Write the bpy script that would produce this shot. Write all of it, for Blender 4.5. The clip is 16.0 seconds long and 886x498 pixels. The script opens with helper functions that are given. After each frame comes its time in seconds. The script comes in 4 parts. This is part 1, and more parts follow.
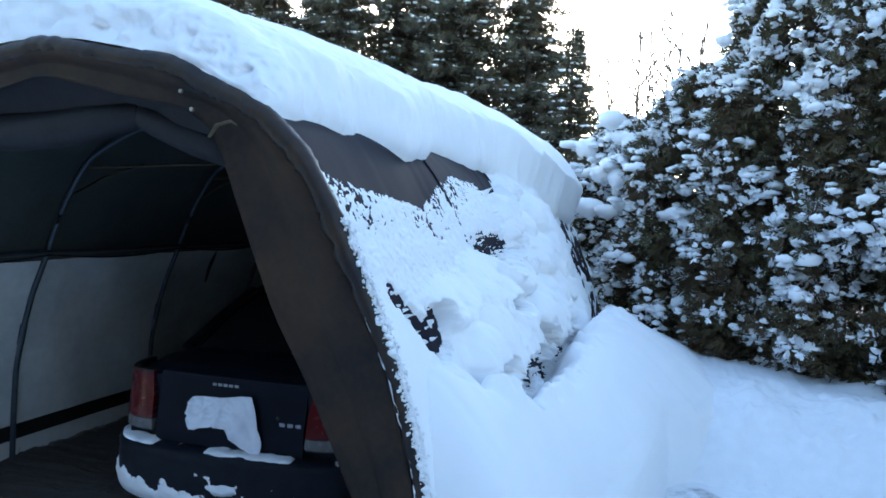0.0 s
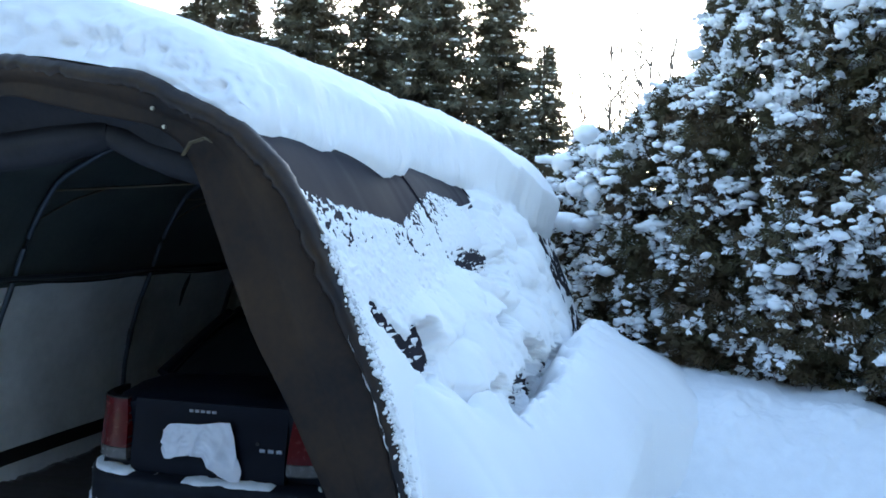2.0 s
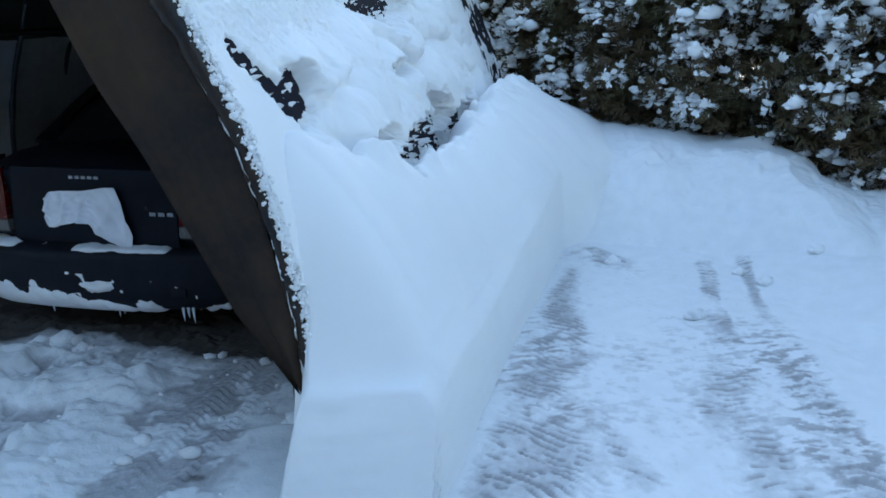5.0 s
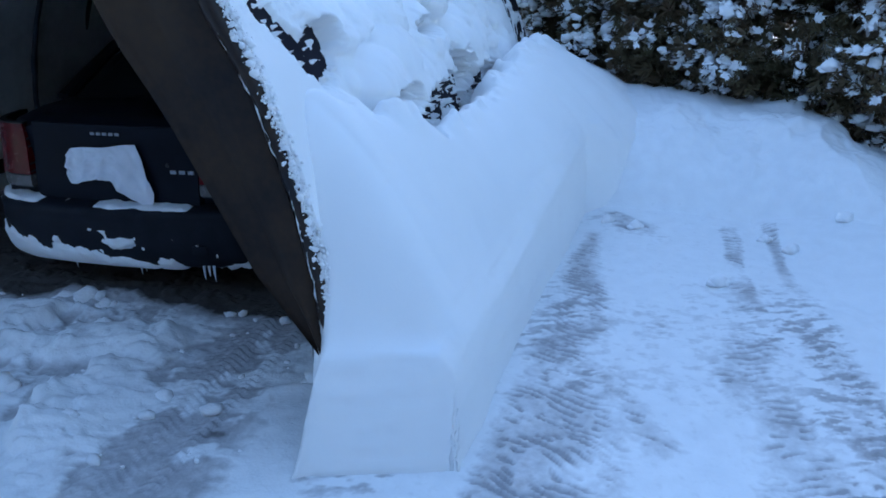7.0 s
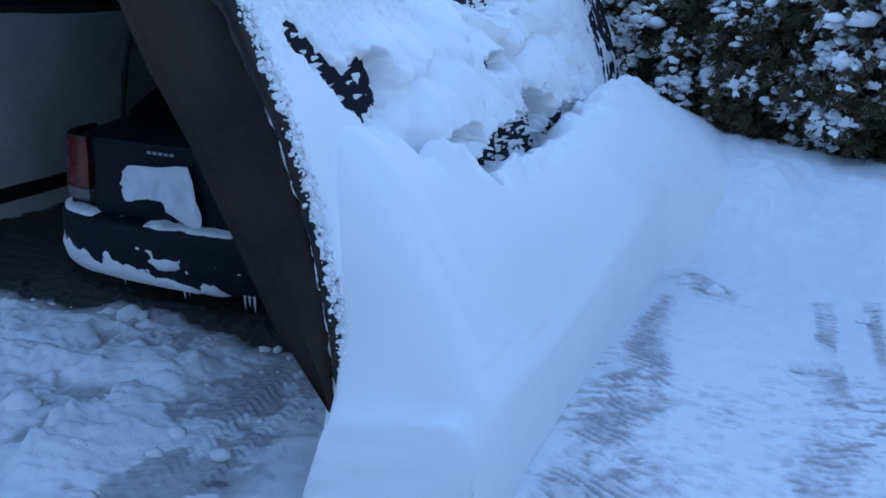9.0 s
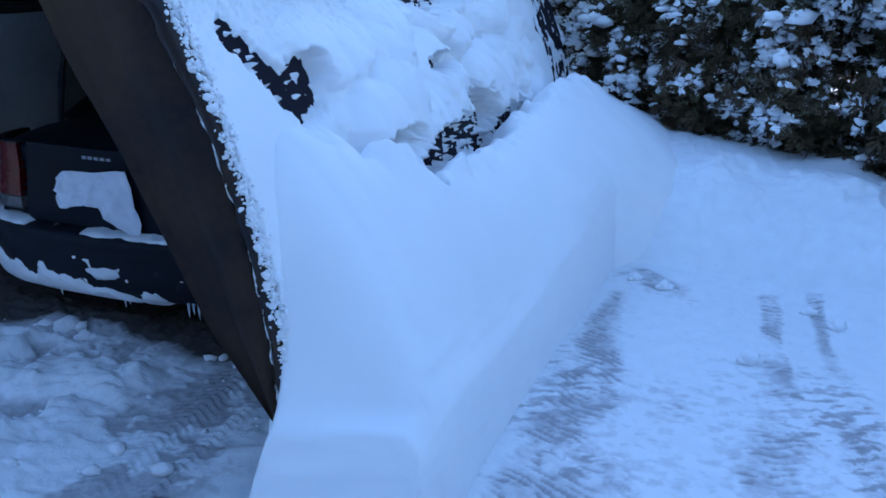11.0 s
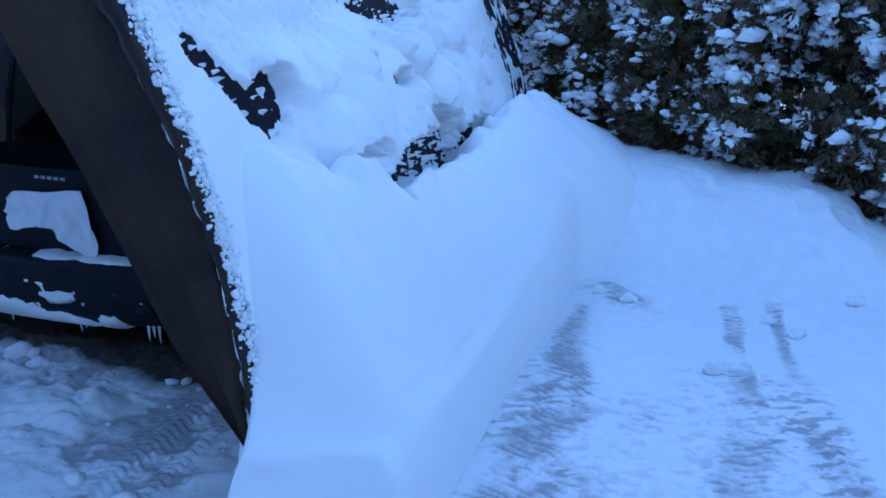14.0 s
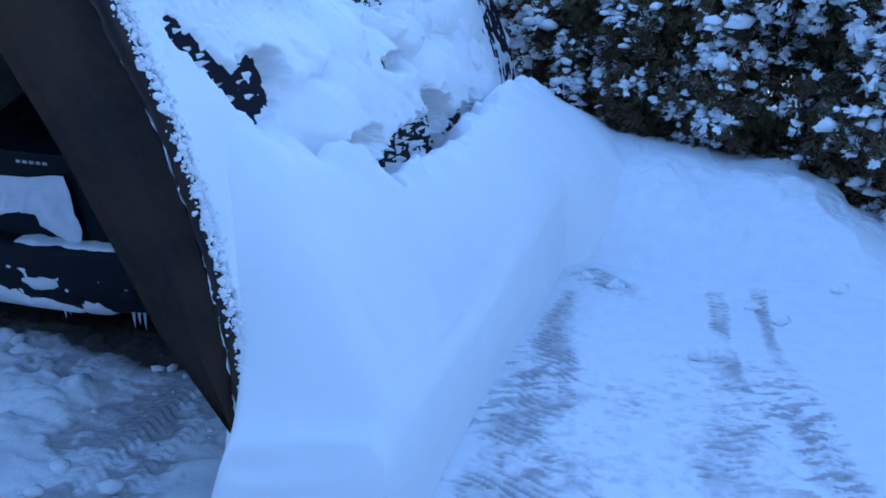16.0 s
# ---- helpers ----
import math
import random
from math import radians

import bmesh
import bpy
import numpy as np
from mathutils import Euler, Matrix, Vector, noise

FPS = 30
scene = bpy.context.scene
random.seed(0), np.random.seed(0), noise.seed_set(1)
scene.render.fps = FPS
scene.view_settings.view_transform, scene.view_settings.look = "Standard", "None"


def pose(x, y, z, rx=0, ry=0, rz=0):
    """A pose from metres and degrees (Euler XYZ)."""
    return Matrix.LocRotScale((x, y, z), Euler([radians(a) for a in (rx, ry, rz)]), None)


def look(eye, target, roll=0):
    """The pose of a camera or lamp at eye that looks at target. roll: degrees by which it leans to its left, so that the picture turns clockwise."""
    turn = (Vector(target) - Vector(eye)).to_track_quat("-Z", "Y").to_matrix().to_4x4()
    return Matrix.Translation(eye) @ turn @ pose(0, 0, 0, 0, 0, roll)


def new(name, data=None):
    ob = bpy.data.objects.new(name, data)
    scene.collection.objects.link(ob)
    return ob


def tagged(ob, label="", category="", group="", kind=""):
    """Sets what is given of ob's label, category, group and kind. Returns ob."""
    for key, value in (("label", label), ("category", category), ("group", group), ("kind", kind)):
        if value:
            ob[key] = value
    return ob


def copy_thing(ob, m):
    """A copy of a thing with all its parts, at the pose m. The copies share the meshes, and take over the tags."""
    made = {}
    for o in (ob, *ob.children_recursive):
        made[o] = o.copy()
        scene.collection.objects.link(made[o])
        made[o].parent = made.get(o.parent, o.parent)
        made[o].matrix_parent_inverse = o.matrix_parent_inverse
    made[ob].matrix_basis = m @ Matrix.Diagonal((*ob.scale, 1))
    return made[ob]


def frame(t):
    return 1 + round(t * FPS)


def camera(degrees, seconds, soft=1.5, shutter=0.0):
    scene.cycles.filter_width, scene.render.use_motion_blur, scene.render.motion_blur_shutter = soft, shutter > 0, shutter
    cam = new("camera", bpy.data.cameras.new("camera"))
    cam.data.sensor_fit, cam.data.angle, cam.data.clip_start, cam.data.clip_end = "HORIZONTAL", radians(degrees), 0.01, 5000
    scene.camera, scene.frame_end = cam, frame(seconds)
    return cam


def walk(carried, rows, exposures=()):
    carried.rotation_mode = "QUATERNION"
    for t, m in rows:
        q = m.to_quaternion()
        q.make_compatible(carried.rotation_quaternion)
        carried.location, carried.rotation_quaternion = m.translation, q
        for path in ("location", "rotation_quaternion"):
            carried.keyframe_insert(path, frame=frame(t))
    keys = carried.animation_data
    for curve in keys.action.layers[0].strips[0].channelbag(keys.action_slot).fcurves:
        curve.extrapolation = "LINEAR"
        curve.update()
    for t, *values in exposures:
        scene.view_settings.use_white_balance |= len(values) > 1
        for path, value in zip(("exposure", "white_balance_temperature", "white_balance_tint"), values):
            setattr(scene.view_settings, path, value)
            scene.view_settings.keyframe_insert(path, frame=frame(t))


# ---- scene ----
cam = camera(63.6, 16.0, 1.7)
PATH = [
    (0, (0.286, 0.193, 2.097), (-0.216, 2.126, 1.989), 2.5),
    (0.5, (0.241, 0.191, 2.101), (-0.312, 2.111, 2.021), 1.5),
    (1, (0.254, 0.225, 2.106), (-0.225, 2.166, 2.034), 0.3),
    (1.5, (0.26, 0.245, 2.095), (-0.216, 2.186, 2.025), 1.8),
    (2, (0.238, 0.251, 2.084), (-0.2, 2.202, 2.028), 1.3),
    (2.5, (0.226, 0.285, 2.045), (-0.119, 2.24, 1.805), 0.7),
    (3, (0.277, 0.323, 2.012), (-0.115, 2.245, 1.621), 0.3),
    (3.5, (0.381, 0.375, 2.004), (0.037, 2.295, 1.563), 0.6),
    (4, (0.435, 0.415, 1.978), (0.135, 2.327, 1.475), 1.2),
    (4.5, (0.465, 0.446, 1.948), (0.203, 2.346, 1.383), 1.2),
    (5, (0.481, 0.474, 1.91), (0.219, 2.342, 1.247), -0.1),
    (5.2, (0.483, 0.476, 1.896), (0.229, 2.339, 1.214), -0.3),
    (7.3, (0.464, 0.524, 1.913), (0.151, 2.344, 1.146), 0.3),
    (7.5, (0.439, 0.558, 1.919), (0.174, 2.398, 1.182), 1.2),
    (8, (0.407, 0.667, 1.889), (0.197, 2.487, 1.087), 1.6),
    (8.5, (0.5, 0.803, 1.9), (0.09, 2.605, 1.136), 2.2),
    (9, (0.606, 0.85, 1.914), (0.048, 2.64, 1.217), 2.5),
    (9.5, (0.627, 0.839, 1.92), (0.048, 2.617, 1.212), 2.2),
    (10, (0.644, 0.854, 1.914), (0.15, 2.661, 1.213), 2.2),
    (10.2, (0.648, 0.872, 1.92), (0.211, 2.692, 1.215), 2.6),
    (12.3, (0.648, 0.918, 1.872), (0.174, 2.745, 1.209), 2.2),
    (12.5, (0.604, 0.908, 1.877), (0.179, 2.743, 1.208), 2.5),
    (13, (0.568, 0.896, 1.889), (0.207, 2.753, 1.241), 2.8),
    (13.5, (0.584, 0.907, 1.887), (0.216, 2.761, 1.233), 2.5),
    (14, (0.586, 0.916, 1.883), (0.249, 2.781, 1.244), 2.7),
    (14.5, (0.575, 0.925, 1.879), (0.245, 2.785, 1.222), 2.7),
    (15, (0.579, 0.93, 1.884), (0.262, 2.794, 1.23), 3.0),
    (15.5, (0.593, 0.93, 1.887), (0.28, 2.807, 1.271), 3.2),
    (16, (0.582, 0.926, 1.886), (0.284, 2.785, 1.21), 3.2),
]
EXPOSURES = [(0.0, 2.62, 6300, 8), (3.5, 2.73, 6750, 8), (5.0, 2.43, 6800, 6), (5.2, 2.40, 6700, 6), (7.5, 2.20, 5650, 12), (9.0, 2.16, 5450, 13), (13.0, 2.17, 4950, 15), (16.0, 2.20, 4850, 15)]
walk(cam, [(t, look(eye, target, roll)) for t, eye, target, roll in PATH], EXPOSURES)

# ---- world, light ----
world = bpy.data.worlds.new("winter_sky")
scene.world = world
world.use_nodes = True
wn = world.node_tree
sky = wn.nodes.new("ShaderNodeTexSky")
sky.sky_type, sky.sun_disc = "NISHITA", False
sky.sun_elevation, sky.sun_rotation = radians(15), radians(-14)
sky.air_density, sky.dust_density, sky.ozone_density = 1.0, 0.6, 1.5
wn.links.new(sky.outputs["Color"], wn.nodes["Background"].inputs["Color"])
wn.nodes["Background"].inputs["Strength"].default_value = 0.15

sun = new("sun", bpy.data.lights.new("sun", "SUN"))
sun.data.energy, sun.data.angle, sun.data.color = 2.0, radians(0.6), (1.0, 0.82, 0.62)
SUN_AZ, SUN_EL = radians(-14), radians(15)      # azimuth from +y towards +x
sun.matrix_world = look((0, 0, 30), (-30 * math.sin(SUN_AZ), -30 * math.cos(SUN_AZ), 30 - 30 * math.tan(SUN_EL)))


# ---- small tools ----
rng = np.random.default_rng(7)


def vnoise(x, y, seed=0):
    """Smooth lattice noise, -1 to 1, for arrays."""
    x, y = np.asarray(x, float), np.asarray(y, float)
    xi, yi = np.floor(x).astype(np.int64), np.floor(y).astype(np.int64)
    fx, fy = x - xi, y - yi
    fx, fy = fx * fx * (3 - 2 * fx), fy * fy * (3 - 2 * fy)

    def lat(i, j):
        n = (i * 374761393 + j * 668265263 + seed * 974634777) & 0x7FFFFFFF
        n = ((n ^ (n >> 13)) * 1274126177) & 0x7FFFFFFF
        return ((n ^ (n >> 16)) & 0xFFFF) / 32767.5 - 1
    a, b, c, d = lat(xi, yi), lat(xi + 1, yi), lat(xi, yi + 1), lat(xi + 1, yi + 1)
    return (a * (1 - fx) + b * fx) * (1 - fy) + (c * (1 - fx) + d * fx) * fy


def fbm(x, y, octaves=4, seed=0):
    total, amp = 0, 1.0
    for k in range(octaves):
        total = total + amp * vnoise(x * 2 ** k, y * 2 ** k, seed + k * 17)
        amp *= 0.5
    return total


def smooth(t):
    t = np.clip(t, 0, 1)
    return t * t * (3 - 2 * t)


def mesh_from(name, verts, faces, material, shade=True):
    me = bpy.data.meshes.new(name)
    me.from_pydata([tuple(map(float, v)) for v in verts], [], [tuple(map(int, f)) for f in faces])
    me.materials.append(material)
    if shade:
        me.polygons.foreach_set("use_smooth", np.ones(len(me.polygons), dtype=bool))
    me.update()
    return me


def grid_faces(nu, nv, keep=None):
    i, j = np.meshgrid(np.arange(nu - 1), np.arange(nv - 1), indexing="ij")
    a = (i * nv + j).ravel()
    f = np.stack([a, a + nv, a + nv + 1, a + 1], axis=1)
    if keep is not None:
        k = keep.ravel()
        f = f[k[f].all(axis=1)]
    return f


def part(name, bm, material, parent, label="", smooth_shade=True):
    """Link a bmesh as one mesh object under a thing or a part."""
    me = bpy.data.meshes.new(name)
    bm.to_mesh(me)
    bm.free()
    if material is not None:
        me.materials.append(material)
    if smooth_shade:
        me.polygons.foreach_set("use_smooth", np.ones(len(me.polygons), dtype=bool))
        me.set_sharp_from_angle(angle=radians(38))
    ob = new(name, me)
    ob.parent = parent
    if label:
        tagged(ob, label)
    return ob


def part_mesh(name, me, parent, label=""):
    ob = new(name, me)
    ob.parent = parent
    if label:
        tagged(ob, label)
    return ob


def bm_box(sx, sy, sz, at=(0, 0, 0), bevel=0.0, rot=None):
    bm = bmesh.new()
    bmesh.ops.create_cube(bm, size=1)
    bmesh.ops.scale(bm, vec=(sx, sy, sz), verts=bm.verts)
    if bevel:
        bmesh.ops.bevel(bm, geom=list(bm.edges), offset=bevel, segments=2, profile=0.6, affect="EDGES")
    if rot:
        bmesh.ops.rotate(bm, matrix=Euler([radians(a) for a in rot]).to_matrix(), verts=bm.verts)
    bmesh.ops.translate(bm, vec=at, verts=bm.verts)
    return bm


def bm_tube(points, radius, sides=10, flat=1.0):
    """A swept tube through points, with closed ends; radius may be a list."""
    bm = bmesh.new()
    pts = [Vector(p) for p in points]
    rad = radius if isinstance(radius, (list, tuple)) else [radius] * len(pts)
    rings = []
    for k, p in enumerate(pts):
        d = (pts[min(k + 1, len(pts) - 1)] - pts[max(k - 1, 0)]).normalized()
        ref = Vector((0, 0, 1)) if abs(d.z) < 0.9 else Vector((1, 0, 0))
        a = d.cross(ref).normalized()
        b = a.cross(d).normalized()
        rings.append([bm.verts.new(p + (a * math.cos(q) + b * math.sin(q) * flat) * rad[k])
                      for q in [2 * math.pi * n / sides for n in range(sides)]])
    for r0, r1 in zip(rings, rings[1:]):
        for n in range(sides):
            bm.faces.new((r0[n], r0[(n + 1) % sides], r1[(n + 1) % sides], r1[n]))
    bm.faces.new(rings[0])
    bm.faces.new(rings[-1][::-1])
    bmesh.ops.recalc_face_normals(bm, faces=bm.faces)
    return bm


def bm_loft(sections, closed=True, cap=True):
    """Skin a list of equally long loops of points."""
    bm = bmesh.new()
    rows = [[bm.verts.new(p) for p in s] for s in sections]
    n = len(rows[0])
    for r0, r1 in zip(rows, rows[1:]):
        for k in range(n if closed else n - 1):
            bm.faces.new((r0[k], r0[(k + 1) % n], r1[(k + 1) % n], r1[k]))
    if cap and closed:
        bm.faces.new(rows[0])
        bm.faces.new(rows[-1][::-1])
    bmesh.ops.recalc_face_normals(bm, faces=bm.faces)
    return bm


# ---- materials ----
def material(name, color, rough=0.6, metal=0.0, var=0.15, scale=6.0, fine=60.0, bump=0.1, second=None, spec=0.5, depth=0.02, coat=0.0):
    """Painted or natural surface: two scales of variation in colour and roughness, and a fine relief."""
    m = bpy.data.materials.new(name)
    m.use_nodes = True
    nt = m.node_tree
    bs = nt.nodes["Principled BSDF"]
    tc = nt.nodes.new("ShaderNodeTexCoord")
    n1, n2 = nt.nodes.new("ShaderNodeTexNoise"), nt.nodes.new("ShaderNodeTexNoise")
    n1.inputs["Scale"].default_value, n1.inputs["Detail"].default_value = scale, 5
    n2.inputs["Scale"].default_value, n2.inputs["Detail"].default_value = fine, 3
    mix = nt.nodes.new("ShaderNodeMix")
    mix.data_type = "RGBA"
    other = second or tuple(c * (1 - var * 2) for c in color)
    mix.inputs["A"].default_value, mix.inputs["B"].default_value = (*other, 1), (*color, 1)
    ramp = nt.nodes.new("ShaderNodeMapRange")
    add = nt.nodes.new("ShaderNodeMath")
    add.operation = "MULTIPLY_ADD"
    add.inputs[1].default_value = 0.3
    for n in (n1, n2):
        nt.links.new(tc.outputs["Object"], n.inputs["Vector"])
    nt.links.new(n2.outputs["Fac"], add.inputs[0])
    nt.links.new(n1.outputs["Fac"], add.inputs[2])
    nt.links.new(add.outputs[0], ramp.inputs["Value"])
    ramp.inputs["From Min"].default_value, ramp.inputs["From Max"].default_value = 0.45, 0.85
    nt.links.new(ramp.outputs["Result"], mix.inputs["Factor"])
    nt.links.new(mix.outputs["Result"], bs.inputs["Base Color"])
    rr = nt.nodes.new("ShaderNodeMapRange")
    rr.inputs["To Min"].default_value, rr.inputs["To Max"].default_value = max(rough - 0.1, 0.02), min(rough + 0.1, 1)
    nt.links.new(n1.outputs["Fac"], rr.inputs["Value"])
    nt.links.new(rr.outputs["Result"], bs.inputs["Roughness"])
    bs.inputs["Metallic"].default_value = metal
    bs.inputs["Specular IOR Level"].default_value = spec
    bs.inputs["Coat Weight"].default_value = coat
    if bump:
        bp = nt.nodes.new("ShaderNodeBump")
        bp.inputs["Strength"].default_value, bp.inputs["Distance"].default_value = bump, depth
        nt.links.new(add.outputs[0], bp.inputs["Height"])
        nt.links.new(bp.outputs["Normal"], bs.inputs["Normal"])
    return m


def two_tone(name, base, attribute, under, low=0.35, high=0.6, rough=(0.8, 0.6)):
    """A surface with another one worn through it, by a stored attribute and fine noise; the highest values go
    near-black.
    """
    m = material(name, base, rough[0], var=0.03, scale=9, fine=70, bump=0.6, depth=0.014)
    nt = m.node_tree
    bs = nt.nodes["Principled BSDF"]
    src = bs.inputs["Base Color"].links[0].from_socket
    at = nt.nodes.new("ShaderNodeAttribute")
    at.attribute_name = attribute
    tc = nt.nodes.new("ShaderNodeTexCoord")
    nz = nt.nodes.new("ShaderNodeTexNoise")
    nz.inputs["Scale"].default_value, nz.inputs["Detail"].default_value = 22, 6
    nt.links.new(tc.outputs["Object"], nz.inputs["Vector"])
    ad = nt.nodes.new("ShaderNodeMath")
    ad.operation = "MULTIPLY_ADD"
    ad.inputs[1].default_value = 0.5
    nt.links.new(nz.outputs["Fac"], ad.inputs[0])
    nt.links.new(at.outputs["Fac"], ad.inputs[2])
    mr = nt.nodes.new("ShaderNodeMapRange")
    mr.inputs["From Min"].default_value, mr.inputs["From Max"].default_value = low + 0.25, high + 0.25
    nt.links.new(ad.outputs[0], mr.inputs["Value"])
    mx = nt.nodes.new("ShaderNodeMix")
    mx.data_type = "RGBA"
    mx.inputs["B"].default_value = (*under, 1)
    # near-black end: bare dark floor with the shelter's shade painted into the colour
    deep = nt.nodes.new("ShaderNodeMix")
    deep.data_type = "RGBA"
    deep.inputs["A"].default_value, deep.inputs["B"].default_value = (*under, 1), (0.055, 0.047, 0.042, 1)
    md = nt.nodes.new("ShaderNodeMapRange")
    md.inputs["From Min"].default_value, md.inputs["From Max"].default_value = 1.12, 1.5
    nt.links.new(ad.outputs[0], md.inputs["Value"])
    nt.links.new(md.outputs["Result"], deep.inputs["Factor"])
    nt.links.new(deep.outputs["Result"], mx.inputs["B"])
    nt.links.new(mr.outputs["Result"], mx.inputs["Factor"])
    nt.links.new(src, mx.inputs["A"])
    nt.links.new(mx.outputs["Result"], bs.inputs["Base Color"])
    return m


SNOW = material("snow", (0.90, 0.90, 0.90), 0.75, var=0.01, scale=4, fine=120, bump=0.15, depth=0.008, spec=0.3)
SNOW_ROUGH = material("crumbled_snow", (0.88, 0.88, 0.89), 0.8, var=0.02, scale=14, fine=70, bump=0.6, depth=0.015, spec=0.3)
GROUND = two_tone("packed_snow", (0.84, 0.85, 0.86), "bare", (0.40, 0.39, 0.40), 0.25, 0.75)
TARP = material("brown_tarp", (0.0155, 0.0135, 0.0215), 0.65, var=0.15, scale=3, fine=45, bump=0.15, depth=0.006, spec=0.10)
TARP_FRONT = material("dark_brown_tarp", (0.0165, 0.014, 0.0145), 0.62, var=0.15, scale=2.6, fine=34, bump=0.14, depth=0.006, second=(0.050, 0.031, 0.019), spec=0.14)
TARP_HEM = material("worn_brown_hem", (0.017, 0.015, 0.017), 0.40, var=0.2, scale=5, fine=40, bump=0.35, depth=0.012, second=(0.046, 0.029, 0.018), spec=0.25)
TARP_IN = material("black_green_tarp", (0.085, 0.098, 0.090), 0.6, var=0.2, scale=2, fine=30, bump=0.1)
LINER = material("grey_liner_sheet", (0.80, 0.80, 0.79), 0.6, var=0.14, scale=1.6, fine=14, bump=0.3, depth=0.02)
BAND = material("black_band", (0.012, 0.012, 0.012), 0.6)
STEEL = material("galvanised_tube", (0.10, 0.12, 0.14), 0.42, metal=0.6, var=0.15, scale=12)
STRAP = material("tan_strap", (0.13, 0.10, 0.055), 0.7, var=0.2, scale=20)
ROPE = material("dark_rope", (0.03, 0.03, 0.03), 0.8)
BRASS = material("grommet_metal", (0.5, 0.47, 0.4), 0.35, metal=0.9)
PAINT = material("dark_blue_car_paint", (0.007, 0.009, 0.016), 0.42, var=0.15, scale=5, fine=50, bump=0.0, spec=0.12)
PLASTIC = material("dark_bumper_plastic", (0.014, 0.016, 0.023), 0.5, spec=0.14, var=0.2, scale=7, fine=60, bump=0.05)
TRIM = material("black_trim", (0.008, 0.008, 0.009), 0.5)
RED_LENS = material("red_lens", (0.11, 0.003, 0.006), 0.25, var=0.15, scale=30, fine=150, bump=0.1, spec=0.3)
CLEAR_LENS = material("clear_lens", (0.13, 0.12, 0.115), 0.25, var=0.1, scale=30, fine=150, bump=0.1, spec=0.3)
CHROME = material("chrome", (0.30, 0.31, 0.33), 0.3, metal=0.9, var=0.05)
TYRE = material("tyre_rubber", (0.012, 0.012, 0.012), 0.8)
RIM = material("alloy_rim", (0.25, 0.25, 0.26), 0.4, metal=0.8)
EXHAUST = material("exhaust_steel", (0.15, 0.13, 0.12), 0.5, metal=0.8)
CLOTH = material("white_cloth", (0.84, 0.84, 0.88), 0.9, var=0.05, scale=12, fine=200, bump=0.3, depth=0.004)
CEDAR = material("cedar_foliage", (0.100, 0.092, 0.040), 0.7, var=0.25, scale=2.2, fine=11, bump=0, second=(0.095, 0.056, 0.028))
FIR = material("fir_needles", (0.085, 0.088, 0.056), 0.7, var=0.25, scale=0.8, fine=5, bump=0, second=(0.095, 0.066, 0.036))
BARK = material("bark", (0.09, 0.07, 0.055), 0.85, var=0.25, scale=6, fine=40, bump=0.6)
TWIG = material("bare_twigs", (0.16, 0.12, 0.09), 0.8, var=0.2, scale=5)
ICE = material("icicle_ice", (0.7, 0.75, 0.8), 0.1, var=0.05, scale=10, bump=0.1)

glass = bpy.data.materials.new("car_glass")
glass.use_nodes = True
gb = glass.node_tree.nodes["Principled BSDF"]
gb.inputs["Base Color"].default_value = (0.01, 0.012, 0.014, 1)
gb.inputs["Roughness"].default_value = 0.06


# ---- ground ----
TENT = pose(-2.2, 3.05, 0, 0, 0, -3.7) @ pose(-0.25, 0, 0)      # x across, y along the shelter, z up
TENT_INV = TENT.inverted()
PROFILE = [(2.05, 0), (2.04, .4), (2.02, .74), (1.94, 1.1), (1.85, 1.38), (1.76, 1.57), (1.65, 1.85), (1.53, 2.1),
           (1.39, 2.32), (1.28, 2.45), (1.14, 2.53), (.85, 2.67), (.55, 2.75), (.2, 2.81), (0, 2.82)]
LENGTH = 6.6


def half_width(z):
    return np.interp(z, [p[1] for p in PROFILE], [p[0] for p in PROFILE])


def ground_height(x, y):
    """Cleared drive, the ploughed berm across its end, the snow rising along its side."""
    foot = np.interp(x, [0.2, 1.4, 1.8, 2.2, 3.0, 5], [6.18, 6.16, 6.06, 5.86, 5.3, 4.6])
    end = y - foot - 0.05 * fbm(x * 2.2, y * 0 + 3, 3, 5)
    end = np.where(x > 0.2, end, -1)
    d = np.clip(end / 1.25, 0, 1)
    berm = np.interp(x + 0.10 * fbm(x * 2, y * 2, 2, 26), [0, 2.62, 2.86, 3.1, 3.6, 9], [.64, .64, .42, .40, .50, .5]) * (1 - (1 - d) ** 2.1)
    lumps = np.maximum(fbm(x * 4.2, y * 3.4, 3, 21), -0.35)
    berm = berm + smooth(d / 0.3) * (0.05 * lumps + 0.025 * fbm(x * 1.5, y * 1.5, 2, 22) + 0.012 * np.maximum(fbm(x * 11, y * 11, 3, 23), -0.2))
    side = x - (2.13 + np.clip(5.2 - y, -1, 9) * 0.24 + 0.07 * fbm(y * 1.9, x * 0, 3, 8))
    rise = 0.05 * smooth(side / 0.22) + 0.10 * smooth(side / 1.0) + 0.25 * smooth(side / 3.0)
    rise = rise + smooth(side / 0.4) * (0.012 * fbm(x * 2.1, y * 2.1, 3, 24) + 0.004 * fbm(x * 9, y * 9, 3, 25))
    z = np.maximum(berm, rise * (1 - smooth(end / 1.2)))
    soft = smooth(z / 0.06)
    near = (1 - soft) * smooth((9 - np.hypot(x, y - 4)) / 4)
    return z + near * (0.008 * fbm(x * 3, y * 3, 3, 2) + 0.004 * fbm(x * 14, y * 14, 3, 4))


